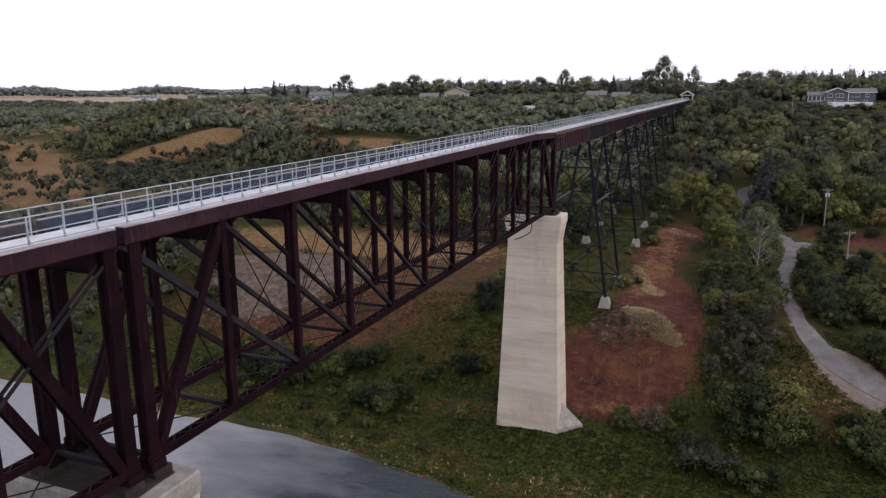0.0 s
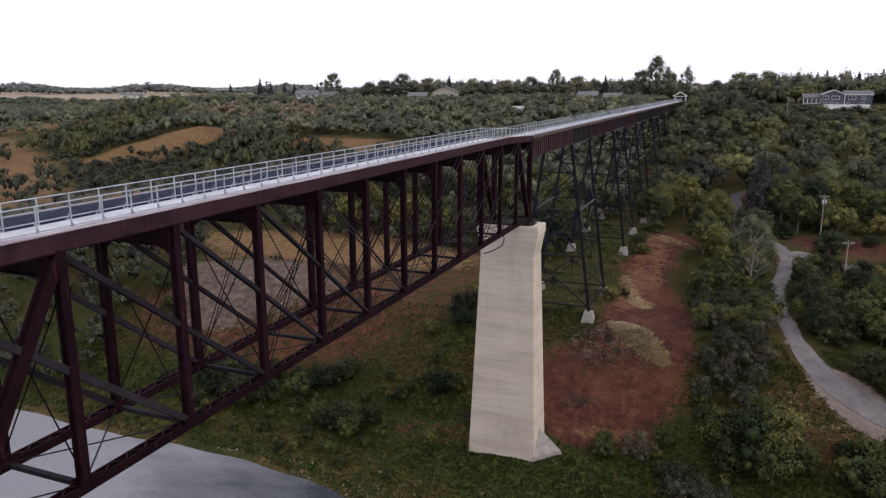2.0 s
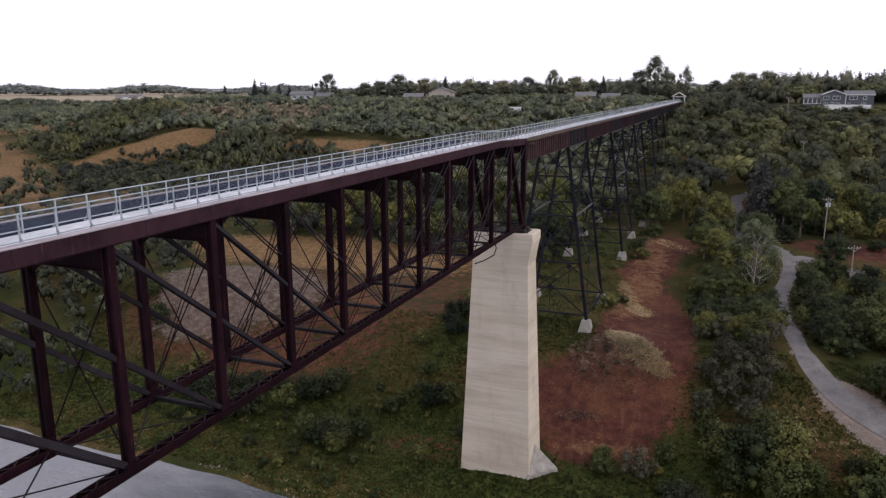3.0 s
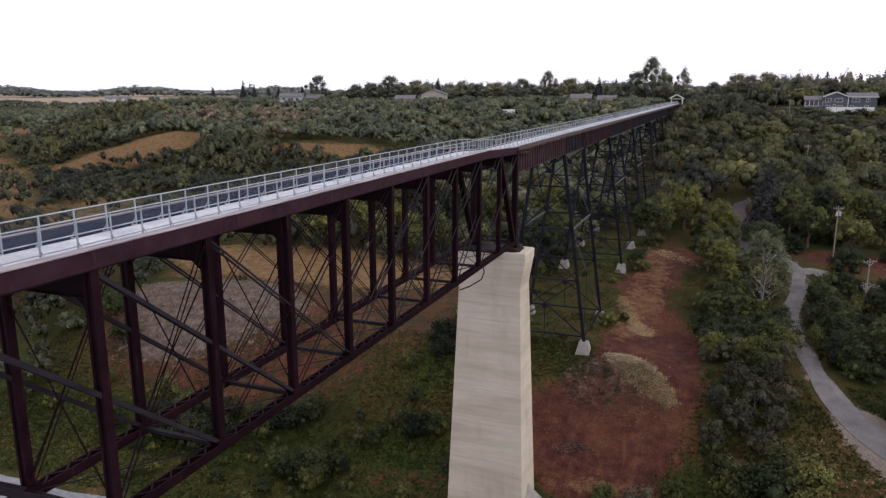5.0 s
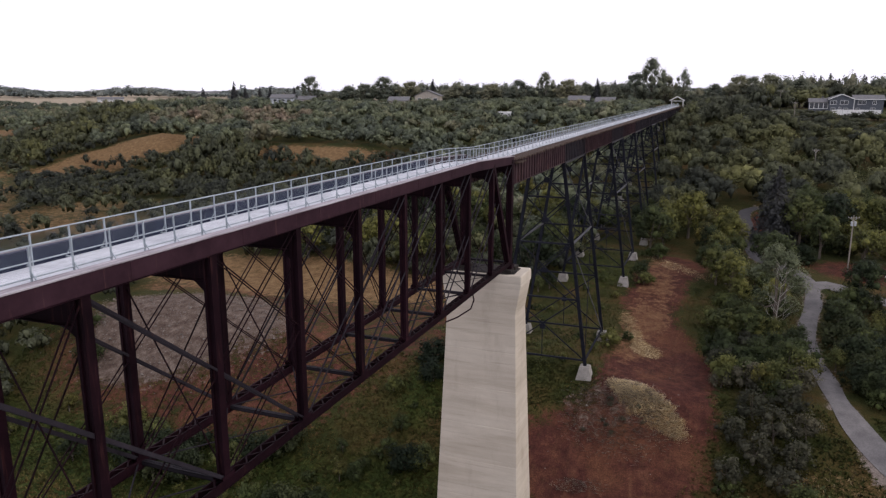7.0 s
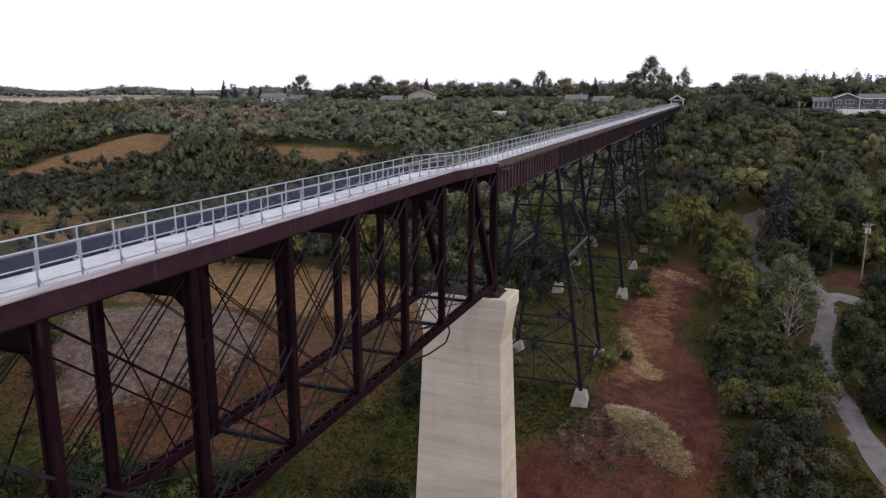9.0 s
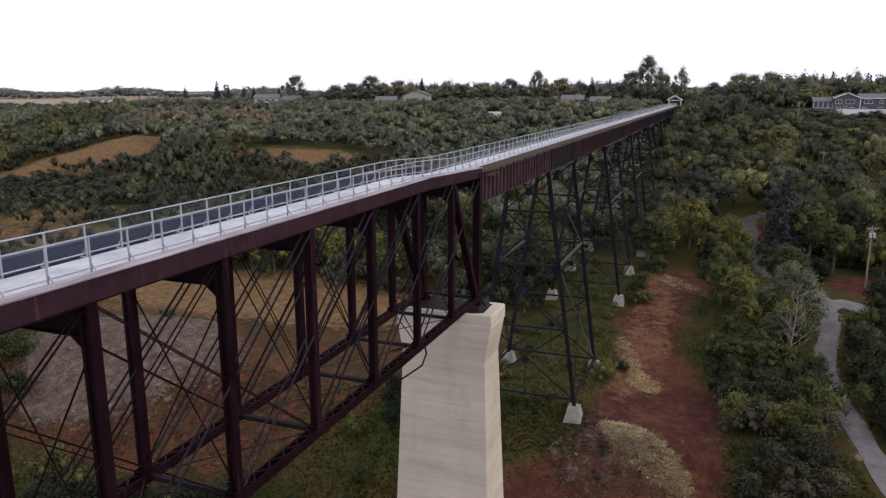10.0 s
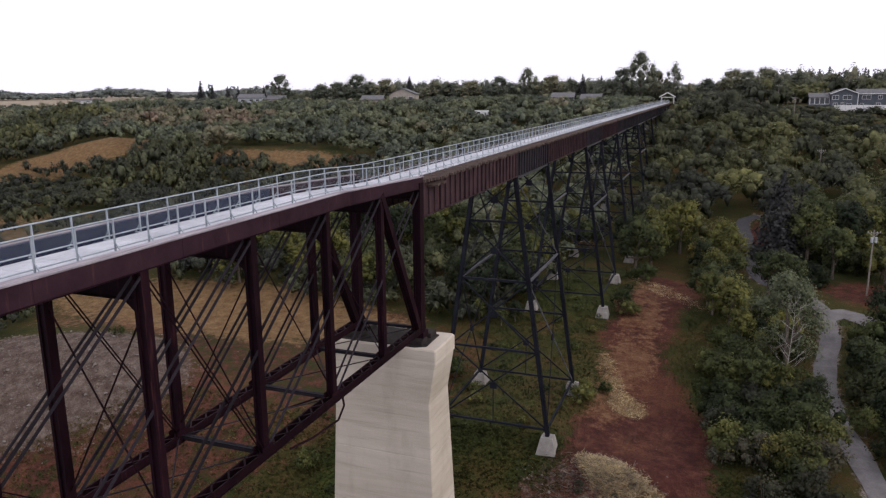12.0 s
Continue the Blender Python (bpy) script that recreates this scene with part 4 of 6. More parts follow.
for s in (-1, 1):
    b = Build().box((-0.03, -0.03, 0), (0.03, 0.03, 1.27))
    b.beam((s * 0.02, 0, 0.36), (s * 0.27, 0, 0.02), 0.04, 0.04, (0, 1, 0)).box((min(0, s * 0.3), -0.05, -0.05), (max(0, s * 0.3), 0.05, 0.0))
    pb[s] = b.mesh("post", M_RAIL)
link = {}
far_deck, far_posts, far_link = Build(), Build(), Build()
for y in bays:
    z, z1 = walk_z(y), walk_z(y + BAY)
    close = 8 < y < 200
    if close:
        o = part("deck_panel", slab, None, walkway)
        o.location = (0, y, z)
        o.rotation_euler.x = math.atan2(z1 - z, BAY)
    else:
        far_deck.hexa([(DECK0, y, z - 0.14), (1.27, y, z - 0.14), (1.27, y + BAY, z1 - 0.14), (DECK0, y + BAY, z1 - 0.14), (DECK0, y, z), (1.27, y, z), (1.27, y + BAY, z1), (DECK0, y + BAY, z1)])
    for s in (-1, 1):
        if close:
            part("post", pb[s], None, walkway).location = (RAILS[s], y, z)
        else:
            far_posts.box((RAILS[s] - 0.03, y - 0.03, z), (RAILS[s] + 0.03, y + 0.03, z + 1.27))
        q = [(RAILS[s], y + 0.03, z + 0.12), (RAILS[s], y + BAY - 0.03, z1 + 0.12), (RAILS[s], y + BAY - 0.03, z1 + 1.24), (RAILS[s], y + 0.03, z + 1.24)]
        if close and s > 0 or 8 < y < 107:
            key = (s, round(z, 3), round(z1, 3))
            if key not in link:
                b = Build()
                b.v += [(a, c - y, d - z) for a, c, d in q]
                b.f.append((0, 1, 2, 3))
                link[key] = b.mesh("mesh_panel", M_LINK)
            part("mesh_panel", link[key], None, walkway).location = (0, y, z)
        else:
            i = len(far_link.v)
            far_link.v += q
            far_link.f.append((i, i + 1, i + 2, i + 3))
tagged(part("deck_panel", far_deck, M_DECK, walkway), kind="stuff")
tagged(part("post", far_posts, M_RAIL, walkway), kind="stuff")
tagged(part("mesh_panel", far_link, M_LINK, walkway), kind="stuff")
cut = [-64.0, 92.7] + [92.7 + 11.1 * k / 8 for k in range(1, 9)] + [END]
for s in (-1, 1):
    for name, h, r in (("top_rail", 1.29, 0.032), ("bottom_rail", 0.15, 0.032)):
        b = Build()
        for a, c in zip(cut, cut[1:]):
            b.tube((RAILS[s], a, walk_z(a) + h), (RAILS[s], c, walk_z(c) + h), r, r, 8)
        part(name, b, M_RAIL, walkway)

# ---- vegetation ----
def sprigs(centre, out, size, rng, tilt=0.9):
    """Small four-cornered sprigs facing roughly outwards and up."""
    n = len(centre)
    nor = out * tilt * 1.25 + np.array([0, 0, 0.4]) + rng.normal(0, 0.42, (n, 3))
    nor /= np.linalg.norm(nor, axis=1, keepdims=True) + 1e-9
    a = np.cross(nor, rng.normal(0, 1, (n, 3)))
    a /= np.linalg.norm(a, axis=1, keepdims=True) + 1e-9
    b = np.cross(nor, a)
    s = size * rng.uniform(0.55, 1.25, (n, 1))
    w = s * rng.uniform(0.45, 0.8, (n, 1))
    bend = nor * s * rng.uniform(-0.25, 0.25, (n, 1))
    return np.stack([centre - a * s, centre - b * w + bend, centre + a * s, centre + b * w + bend], 1)


def crown_quads(seed, h, r, base, clumps, leaves, size, top=1.0, loose=0.85, fat=1.0, core=0.52):
    """A leafy crown in clumps, uneven, with gaps between them."""
    rng = np.random.default_rng(seed)
    hc = h - base
    out, keep, lumps, nor = [], [], [], []
    mid = np.array([0, 0, base + 0.4 * hc])
    for k in range(clumps):
        u = rng.uniform(-0.75, 1.0)
        ang = rng.uniform(0, 2 * math.pi)
        rad = math.sqrt(max(0.05, 1 - u * u)) * rng.uniform(0.45, 1.0) * (1 + 0.22 * math.sin(3 * ang + seed))
        if u > 0.4:
            rad *= top
        c = np.array([math.cos(ang) * rad * r * loose, math.sin(ang) * rad * r * loose, base + hc * (0.5 + 0.43 * u * rng.uniform(0.75, 1.08))])
        cr = r * rng.uniform(0.20, 0.40) * fat
        n = int(leaves / clumps * rng.uniform(0.7, 1.3))
        d = rng.normal(0, 1, (n, 3))
        d[:, 2] += 0.35
        d = unit(d)
        p = c + d * cr * rng.uniform(0.55, 1.2, (n, 1))
        p[:, 2] = np.maximum(p[:, 2], 0.08)
        out.append(sprigs(p, d, size, rng)[:, (0, 1, 3)])
        nor.append(unit(0.6 * d + 0.6 * unit(p - mid) + rng.normal(0, 0.30, (n, 3))))
        keep.append(c)
        if k % 2 == 0:
            lump = c + ICO_V * rng.uniform(0.55, 1.15, (12, 1)) * cr * core * 1.15
            lump[:, 2] = np.maximum(lump[:, 2], 0.0)
            lumps.append(lump)
    return np.concatenate(out), keep, np.array(lumps), np.concatenate(nor)


def trunk_mesh(seed, h, base, r, goals, mat, name="trunk"):
    rng = random.Random(seed)
    b = Build()
    top = max(base, h * 0.35) + 0.2
    lean = Vector((rng.uniform(-0.25, 0.25), rng.uniform(-0.25, 0.25), 0))
    tr = 0.028 * h + 0.02
    p0, p1 = Vector((0, 0, -0.4)), Vector((lean.x, lean.y, top))
    b.tube(p0, p1 * 0.5 + p0 * 0.5, tr * 1.15, tr * 0.85, 7)
    b.tube(p1 * 0.5 + p0 * 0.5, p1, tr * 0.85, tr * 0.6, 7)
    for c in goals[:6]:
        q = Vector(c)
        s = p0.lerp(p1, rng.uniform(0.55, 1.0))
        m = s.lerp(q, 0.5) + Vector((0, 0, -0.05 * h))
        b.tube(s, m, tr * 0.45, tr * 0.28, 5)
        b.tube(m, q, tr * 0.28, tr * 0.08, 5)
    return b.mesh(name, mat)


def broad_tree(name, seed, h, r, base, clumps, leaves, size, mat, label, category, group, top=1.0, loose=0.85, fat=1.0):
    q, goals, lumps, nor = crown_quads(seed, h, r, base, clumps, leaves, size, top, loose, fat)
    t = thing(name, label, category, group)
    part("trunk", trunk_mesh(seed, h, base, r, goals, M_BARK), None, t)
    part("crown", leafy_mesh("crown", q, lumps, nor, mat), None, t)
    return t


def conifer_quads(seed, h, r, rows, per, size):
    rng = np.random.default_rng(seed)
    out, nor = [], []
    for k in range(rows):
        f = k / rows
        z = 0.05 * h + h * 0.95 * f
        rr = r * (1 - f) ** 0.85 * rng.uniform(0.82, 1.1) + 0.05
        n = max(5, int(per * (1 - f) + 4))
        ang = rng.uniform(0, 2 * math.pi, n)
        for j in range(4):
            fr = (j + rng.uniform(0.4, 1.0, n)) / 4
            p = np.stack([np.cos(ang) * rr * fr, np.sin(ang) * rr * fr, z - rr * 0.32 * fr + rng.normal(0, 0.04 * h / 10, n)], -1)
            d = np.stack([np.cos(ang), np.sin(ang), np.full(n, -0.1)], -1)
            out.append(sprigs(p, d, size * (0.6 + 0.4 * (1 - f)), rng, 0.25))
            nor.append(unit(d + np.array([0, 0, 0.5]) + rng.normal(0, 0.25, d.shape)))
    return np.concatenate(out), np.concatenate(nor)


def conifer(seed, h, r, rows, per, size, label, group):
    t = thing("spruce_tree", label, "spruce", group)
    part("trunk", Build().tube((0, 0, -0.4), (0, 0, h * 0.96), 0.02 * h, 0.01, 7), M_BARK, t)
    q, nor = conifer_quads(seed, h, r, rows, per, size)
    part("crown", quads_mesh("crown", q, M_NEEDLE, 4, nor), None, t)
    return t


def wood(x, y):
    """How thickly trees and bushes stand at a place, 0 to 1."""
    x, y = np.asarray(x, float), np.asarray(y, float)
    p = np.where(y < 108, 0.10, 0.3)
    p = np.where((x > -8) & (y > 103) & (y < 215), 0.85, p)
    p = np.where((x > -8) & (y < 103) & (y > 98), 0.25, p)
    p = np.where((x > -60) & (x < -34) & (y > 106) & (y < 172), 0.30, p)
    p = np.where((x <= -60) & (y < 172), 0.10, p)
    p = np.where((y >= 170) & (y < 205) & (x < -36), 0.8, p)
    p = np.where((x < -125) & (y > 120) & (y < 235), np.where(y < 190, 0.13, 0.28), p)
    p = np.where(y >= 205, 0.97, p)
    p = np.where((y > 225) & (y < 330) & (x < -110), 0.75 + 0.25 * ripple(x, y, 13.0), p)
    bare = np.maximum(zone_dirt(x, y), zone_scree(x, y))
    p = p * (1 - sm(0.15, 0.4, bare))
    p = p * (1 - 0.97 * np.where(x < -110, sm(0.3, 0.55, zone_dry(x, y)), sm(0.45, 0.8, zone_dry(x, y)))) * (1 - sm(0.46, 0.6, zone_field(x, y)))
    p = np.where((x > 16) & (x < 66) & (y > 364) & (y < 402), 0, p)
    p = np.where((np.abs(x + 254) < 14) & (y > 392) & (y < 428), 0, p)
    p = np.where((np.abs(x + 171) < 13) & (y > 396) & (y < 422), 0, p)
    p = np.where((np.abs(x + 70) < 12) & (y > 384) & (y < 414), 0, p)
    p = np.where((np.abs(x + 98) < 3.5) & (y > 334) & (y < 350), 0, p)
    p = np.where((np.abs(x - XC) < 9) & (y > 340) & (y < 425), 0, p)
    p = np.where((y + 0.25 * (x + 400) > 455) & (x < -290), 0, p)
    openhill = np.maximum(slant(x, y, -420, 290, -215, 176, 27), slant(x, y, -440, 322, -325, 318, 11))
    p = np.where(openhill > 0.15, 0.04, p)
    p = np.where(slant(x, y, -222, 202, -170, 222, 12) > 0.3, 0.05, p)
    p = np.where((x < -322) & (y > 248) & (y < 322), 0.04, p)
    p = np.where((x < -205) & (x > -262) & (y > 205) & (y < 268) & (openhill < 0.2), 0.9, p)
    p = np.where((x > -212) & (x < -180) & (y > 256) & (y < 288), 0.97, p)
    p = np.where((np.abs(x - XC) < 7.5) & (y < 208), 0, p)
    p = np.where((np.abs(x - XC) < 3.5) & (y < 360), 0, p)
    p = np.where(y < 98, 0, p)
    return p


LAB = {"dark": ("dark green leafy bush on the bank", "bush"), "bush": ("green leafy bush on the valley side", "bush"), "grey": ("grey-green willow shrub on the slope", "shrub"),
       "tree": ("broad green deciduous tree on the valley side", "tree"), "low": ("low green shrub in the bank grass", "shrub"), "yel": ("small tree with yellowing leaves", "tree")}
MODELS = {}
for key, specs in {
    "bush": [(11, 3.6, 2.6, 0.15, 30, 1800, 0.21), (12, 4.4, 2.7, 0.3, 32, 1850, 0.21), (13, 3.0, 3.0, 0.1, 32, 1800, 0.21)],
    "dark": [(15, 3.8, 2.7, 0.12, 30, 1800, 0.21), (16, 3.2, 2.8, 0.1, 30, 1800, 0.21)],
    "grey": [(21, 3.0, 2.5, 0.2, 28, 1600, 0.17), (22, 3.6, 2.4, 0.3, 28, 1600, 0.17)],
    "tree": [(31, 7.5, 3.3, 1.4, 40, 2200, 0.27), (32, 8.5, 3.8, 1.2, 42, 2300, 0.28), (33, 6.5, 3.8, 0.7, 40, 2200, 0.27), (34, 9.5, 3.5, 1.4, 42, 2300, 0.28)],
    "low": [(45, 1.6, 1.5, 0.02, 10, 640, 0.15), (46, 1.3, 1.7, 0.02, 10, 640, 0.15), (47, 2.0, 1.3, 0.05, 10, 640, 0.15)],
    "yel": [(41, 5.0, 2.4, 0.6, 24, 1900, 0.22)]}.items():
    mat = {"dark": M_LEAF_DARK, "low": M_LEAF_BUSH, "bush": M_LEAF_BUSH, "grey": M_LEAF_GREY, "tree": M_LEAF, "yel": M_LEAF_YEL}[key]
    MODELS[key] = [broad_tree({"dark": "bush", "low": "shrub", "bush": "bush", "grey": "shrub", "tree": "tree", "yel": "tree"}[key], *s, mat, *LAB[key], "trees and bushes of the valley") for s in specs]

used_models = set()


def plant(ob, x, y, size, turn, label=""):
    m = Matrix.Translation((x, y, land_at(x, y) - 0.1)) @ Matrix.Rotation(turn, 4, "Z")
    if ob.name not in used_models:
        used_models.add(ob.name)
        ob.matrix_basis = m @ Matrix.Diagonal((size, size, size, 1))
        t = ob
    else:
        t = copy_thing(ob, m)
        t.scale = (size, size, size)
    if label:
        tagged(t, label)
    return t


# bushes and trees that can be told apart, each by its own place
SET = [("bush", 5.0, 111.5, 1.9), ("bush", 9.5, 113.0, 1.8), ("bush", 1.5, 113.5, 1.4), ("bush", 12.0, 111.0, 1.2), ("bush", 7.5, 116.5, 1.5), ("grey", -2.6, 101.2, 1.5), ("dark", -4.2, 104.5, 1.2), ("grey", 0.6, 102.0, 1.2),
       ("grey", -10.0, 108.3, 1.25), ("bush", -14.8, 107.4, 0.75), ("bush", -6.0, 112.0, 0.7), ("bush", 20.5, 109.3, 1.6), ("bush", 25.0, 111.0, 1.7), ("bush", 23.0, 107.0, 1.3), ("bush", 18.0, 114.5, 0.7), ("bush", 7.5, 100.5, 0.9), ("bush", -1.0, 116.5, 0.8),
       ("bush", -20.8, 146.5, 0.75), ("bush", -18.8, 179.0, 0.8), ("bush", -22.5, 148.5, 0.5), ("tree", 15.6, 169.5, 0.5), ("tree", 12.9, 149.5, 0.5), ("tree", 8.0, 155.0, 0.55), ("dark", 14.2, 158.0, 1.2), ("bush", 8.0, 143.0, 1.1),
       ("dark", -43.5, 114.5, 1.15), ("bush", -40.8, 115.2, 0.9), ("bush", -50.0, 112.0, 0.7), ("bush", -46.5, 120.0, 0.6), ("dark", -80.0, 109.5, 1.3), ("bush", -84.5, 111.0, 1.2), ("dark", -76.5, 111.5, 1.0), ("bush", -71.0, 112.0, 0.7),
       ("dark", -45.0, 129.0, 1.1), ("dark", -47.0, 133.5, 1.2), ("bush", -43.0, 137.5, 1.2), ("bush", -45.0, 143.0, 1.3), ("dark", -66.0, 112.0, 1.3), ("dark", -62.5, 114.0, 1.2), ("bush", -69.0, 110.0, 1.1), ("bush", -90.0, 112.5, 1.2), ("bush", -107.0, 121.0, 1.2), ("bush", -116.0, 128.0, 1.3), ("dark", -59.0, 103.5, 1.1), ("dark", -56.0, 104.5, 1.3), ("bush", -62.0, 104.0, 0.9), ("bush", -53.0, 106.0, 0.8), ("bush", -43.5, 146.0, 1.1), ("bush", -41.5, 151.0, 1.1), ("bush", -50.5, 126.0, 0.7),
       ("grey", 1.0, 124.0, 1.2), ("grey", 4.0, 121.0, 1.1), ("grey", -2.0, 121.0, 1.0), ("grey", 3.5, 127.5, 1.3), ("grey", -1.5, 127.0, 1.0), ("grey", 6.0, 124.5, 1.1), ("grey", 1.0, 131.0, 1.2), ("grey", 7.5, 129.0, 1.0),
       ("grey", 5.5, 133.5, 1.2), ("grey", -58.0, 105.0, 0.6), ("grey", -36.5, 109.5, 0.6), ("bush", 4.5, 138.0, 1.3), ("tree", 5.5, 143.0, 0.75), ("tree", 1.5, 147.0, 0.7), ("bush", -3.5, 149.0, 1.2), ("bush", 0.0, 141.5, 1.2),
       ("tree", 0.5, 158.0, 0.75), ("tree", -1.5, 163.0, 0.8), ("yel", 2.5, 137.5, 0.9), ("bush", -20.0, 181.0, 0.9), ("bush", -18.0, 199.0, 1.1), ("bush", -18.5, 152.5, 0.45),
       ("tree", 17.5, 140.0, 0.6), ("tree", 19.0, 148.0, 0.65), ("dark", 16.0, 152.0, 1.3), ("dark", 16.5, 160.0, 1.3), ("tree", 19.5, 156.0, 0.7), ("tree", 15.5, 171.0, 0.55), ("bush", 23.0, 150.0, 1.5), ("tree", 25.5, 141.0, 0.7),
       ("tree", -4.0, 197.0, 0.9), ("tree", -5.5, 204.0, 0.9), ("tree", -2.0, 186.0, 0.8), ("yel", -2.5, 190.5, 1.1), ("tree", -7.5, 210.0, 1.0), ("tree", -2.0, 208.0, 0.9), ("tree", -3.0, 216.0, 1.1), ("tree", 5.0, 174.0, 0.7), ("tree", 7.5, 179.0, 0.9), ("bush", 7.5, 150.0, 1.3), ("yel", -104.0, 113.0, 0.6), ("dark", -74.5, 106.5, 1.3), ("bush", -95.0, 105.0, 0.9), ("dark", -79.5, 104.8, 1.4), ("dark", -84.0, 106.5, 1.4), ("dark", -88.5, 108.5, 1.2), ("bush", -14.8, 109.8, 0.7), ("yel", -7.4, 108.6, 0.45), ("bush", 8.5, 108.5, 1.5), ("bush", 2.8, 109.5, 1.3), ("grey", 6.0, 113.5, 1.4)]
rv = random.Random(7)
planted = [(5.0, 164.0, 3.5), (6.8, 224.0, 3.5), (11.2, 226.5, 3.0), (6.5, 213.5, 4.5), (2.5, 213.0, 4.0), (10.5, 214.0, 3.5)]
for kind, x, y, s in SET:
    plant(rv.choice(MODELS[kind]), x, y, s, rv.uniform(0, 6.28))
    planted.append((x, y, 2.0 * s))


def free(x, y, r, crowd):
    return all((x - a) ** 2 + (y - b) ** 2 > ((r + c) * crowd) ** 2 for a, b, c in planted)


count, tries = len(SET), 0
while count < 260 and tries < 30000:
    tries += 1
    x, y = rv.uniform(-118, 48), rv.uniform(98, 232)
    if x > 0.22 * y + 4 or x < -1.35 * (y - 20) or rv.random() > float(wood(x, y)):
        continue
    right = x > -8
    kind = "tree" if (y > 170 and rv.random() < 0.8) or (right and y > 138 and rv.random() < 0.6) else "bush"
    if right and y < 140 and rv.random() < 0.3:
        kind = "grey"
    if rv.random() < 0.03:
        kind = "yel"
    s = rv.uniform(0.7, 1.2) * (0.8 if kind == "tree" and y < 175 else 1.15)
    if y < 175 and not right:
        s *= 0.65
    r = {"tree": 2.7, "yel": 2.1, "bush": 1.9, "grey": 1.9, "dark": 1.9}[kind] * s
    if float(road_gap(np.array([x]), np.array([y]))[0]) < 2.4 + r * 0.9 or not free(x, y, r, 0.62):
        continue
    plant(rv.choice(MODELS[kind]), x, y, s, rv.uniform(0, 6.28))
    planted.append((x, y, r))
    count += 1

# thicket between the dirt lane and the road
thick, tries = 0, 0
while thick < 24 and tries < 3000:
    tries += 1
    x, y = rv.uniform(-4.5, 8), rv.uniform(133, 180)
    if float(road_gap(np.array([x]), np.array([y]))[0]) < 3.2 or not free(x, y, 2.0, 0.5) or float(zone_dirt(x, y)) > 0.4:
        continue
    s = rv.uniform(0.75, 1.25)
    plant(rv.choice(MODELS["bush" if rv.random() < 0.75 else "grey"]), x, y, s, rv.uniform(0, 6.28))
    planted.append((x, y, 1.9 * s))
    thick += 1
# dark thicket on the far side of the road
thick, tries = 0, 0
while thick < 46 and tries < 4000:
    tries += 1
    x, y = rv.uniform(11, 40), rv.uniform(123, 184)
    s = rv.uniform(0.85, 1.45)
    if x > 0.24 * y + 3 or float(road_gap(np.array([x]), np.array([y]))[0]) < 1.6 + 1.7 * s or not free(x, y, 2.0, 0.42):
        continue
    plant(rv.choice(MODELS["dark" if rv.random() < 0.65 else "bush"]), x, y, s, rv.uniform(0, 6.28))
    planted.append((x, y, 1.9 * s))
    thick += 1
# bushes and trees filling the hollow beyond the bend
thick, tries = 0, 0
while thick < 44 and tries < 4000:
    tries += 1
    x, y = rv.uniform(12, 56), rv.uniform(194, 252)
    if x > 0.24 * y + 4 or float(road_gap(np.array([x]), np.array([y]))[0]) < 4.5 or not free(x, y, 2.4, 0.5) or 14 < x < 24 and 199 < y < 214:
        continue
    s = rv.uniform(0.8, 1.35)
    plant(rv.choice(MODELS["dark" if rv.random() < 0.5 else "tree"]), x, y, s, rv.uniform(0, 6.28))
    planted.append((x, y, 2.0 * s))
    thick += 1
for x, y, s in ((4.0, 157.5, 1.15), (6.4, 159.0, 1.0), (2.2, 160.5, 1.2)):
    plant(MODELS["bush"][0], x, y, s, x)

# low shrubs scattered through the bank grass
shrubs = 0
while shrubs < 95:
    x, y = rv.uniform(-98, -33) if shrubs % 4 else rv.uniform(-8, 20), rv.uniform(94, 152) if shrubs % 2 else rv.uniform(94, 122)
    if y < float(bank(x)) + 2.5 or float(zone_dirt(x, y)) > 0.35 or float(road_gap(np.array([x]), np.array([y]))[0]) < 3.2 or abs(x - XC) < 6 and 100 < y < 110:
        continue
    plant(rv.choice(MODELS["low"]), x, y, rv.uniform(0.4, 1.05), rv.uniform(0, 6.28))
    shrubs += 1

# grey scrub on the dirt mound
for k in range(9):
    plant(rv.choice(MODELS["grey"]), rv.uniform(-21.5, -12.5), rv.uniform(123.0, 129.5), rv.uniform(0.14, 0.24), rv.uniform(0, 6.28), "small grey scrub on the dirt mound")

# small shrubs in the grass round the tower feet
feet = 0
while feet < 46:
    x, y = rv.uniform(-47, -17), rv.uniform(134, 206)
    if float(zone_dirt(x, y)) > 0.3 or float(zone_dry(x, y)) > 0.3:
        continue
    plant(rv.choice(MODELS["low"]), x, y, rv.uniform(0.35, 0.8), rv.uniform(0, 6.28))
    feet += 1

# the pale poplar with bleached bare limbs
dt, goals, dl, dn = crown_quads(55, 16.5, 5.2, 0.3, 90, 9500, 0.21, 0.75, 0.95, 0.8, 0.4)
front = dt.mean(1)
leafed = ~((front[:, 1] < -1.0) & (np.abs(front[:, 0]) < 1.7) & (front[:, 2] > 3.0) & (front[:, 2] < 11.0))
dead = thing("tree", "silver-green poplar with bleached bare limbs among its leaves", "tree", at=(5.0, 164.0, land_at(5.0, 164) - 0.1))
part("trunk", trunk_mesh(55, 15.5, 1.0, 4.6, goals, M_BARK), None, dead)
part("crown", leafy_mesh("crown", dt[leafed], dl[dl[:, :, 1].mean(1) > -0.8], dn[leafed], M_LEAF_SILVER), None, dead)
rb = random.Random(5)
lim = Build()


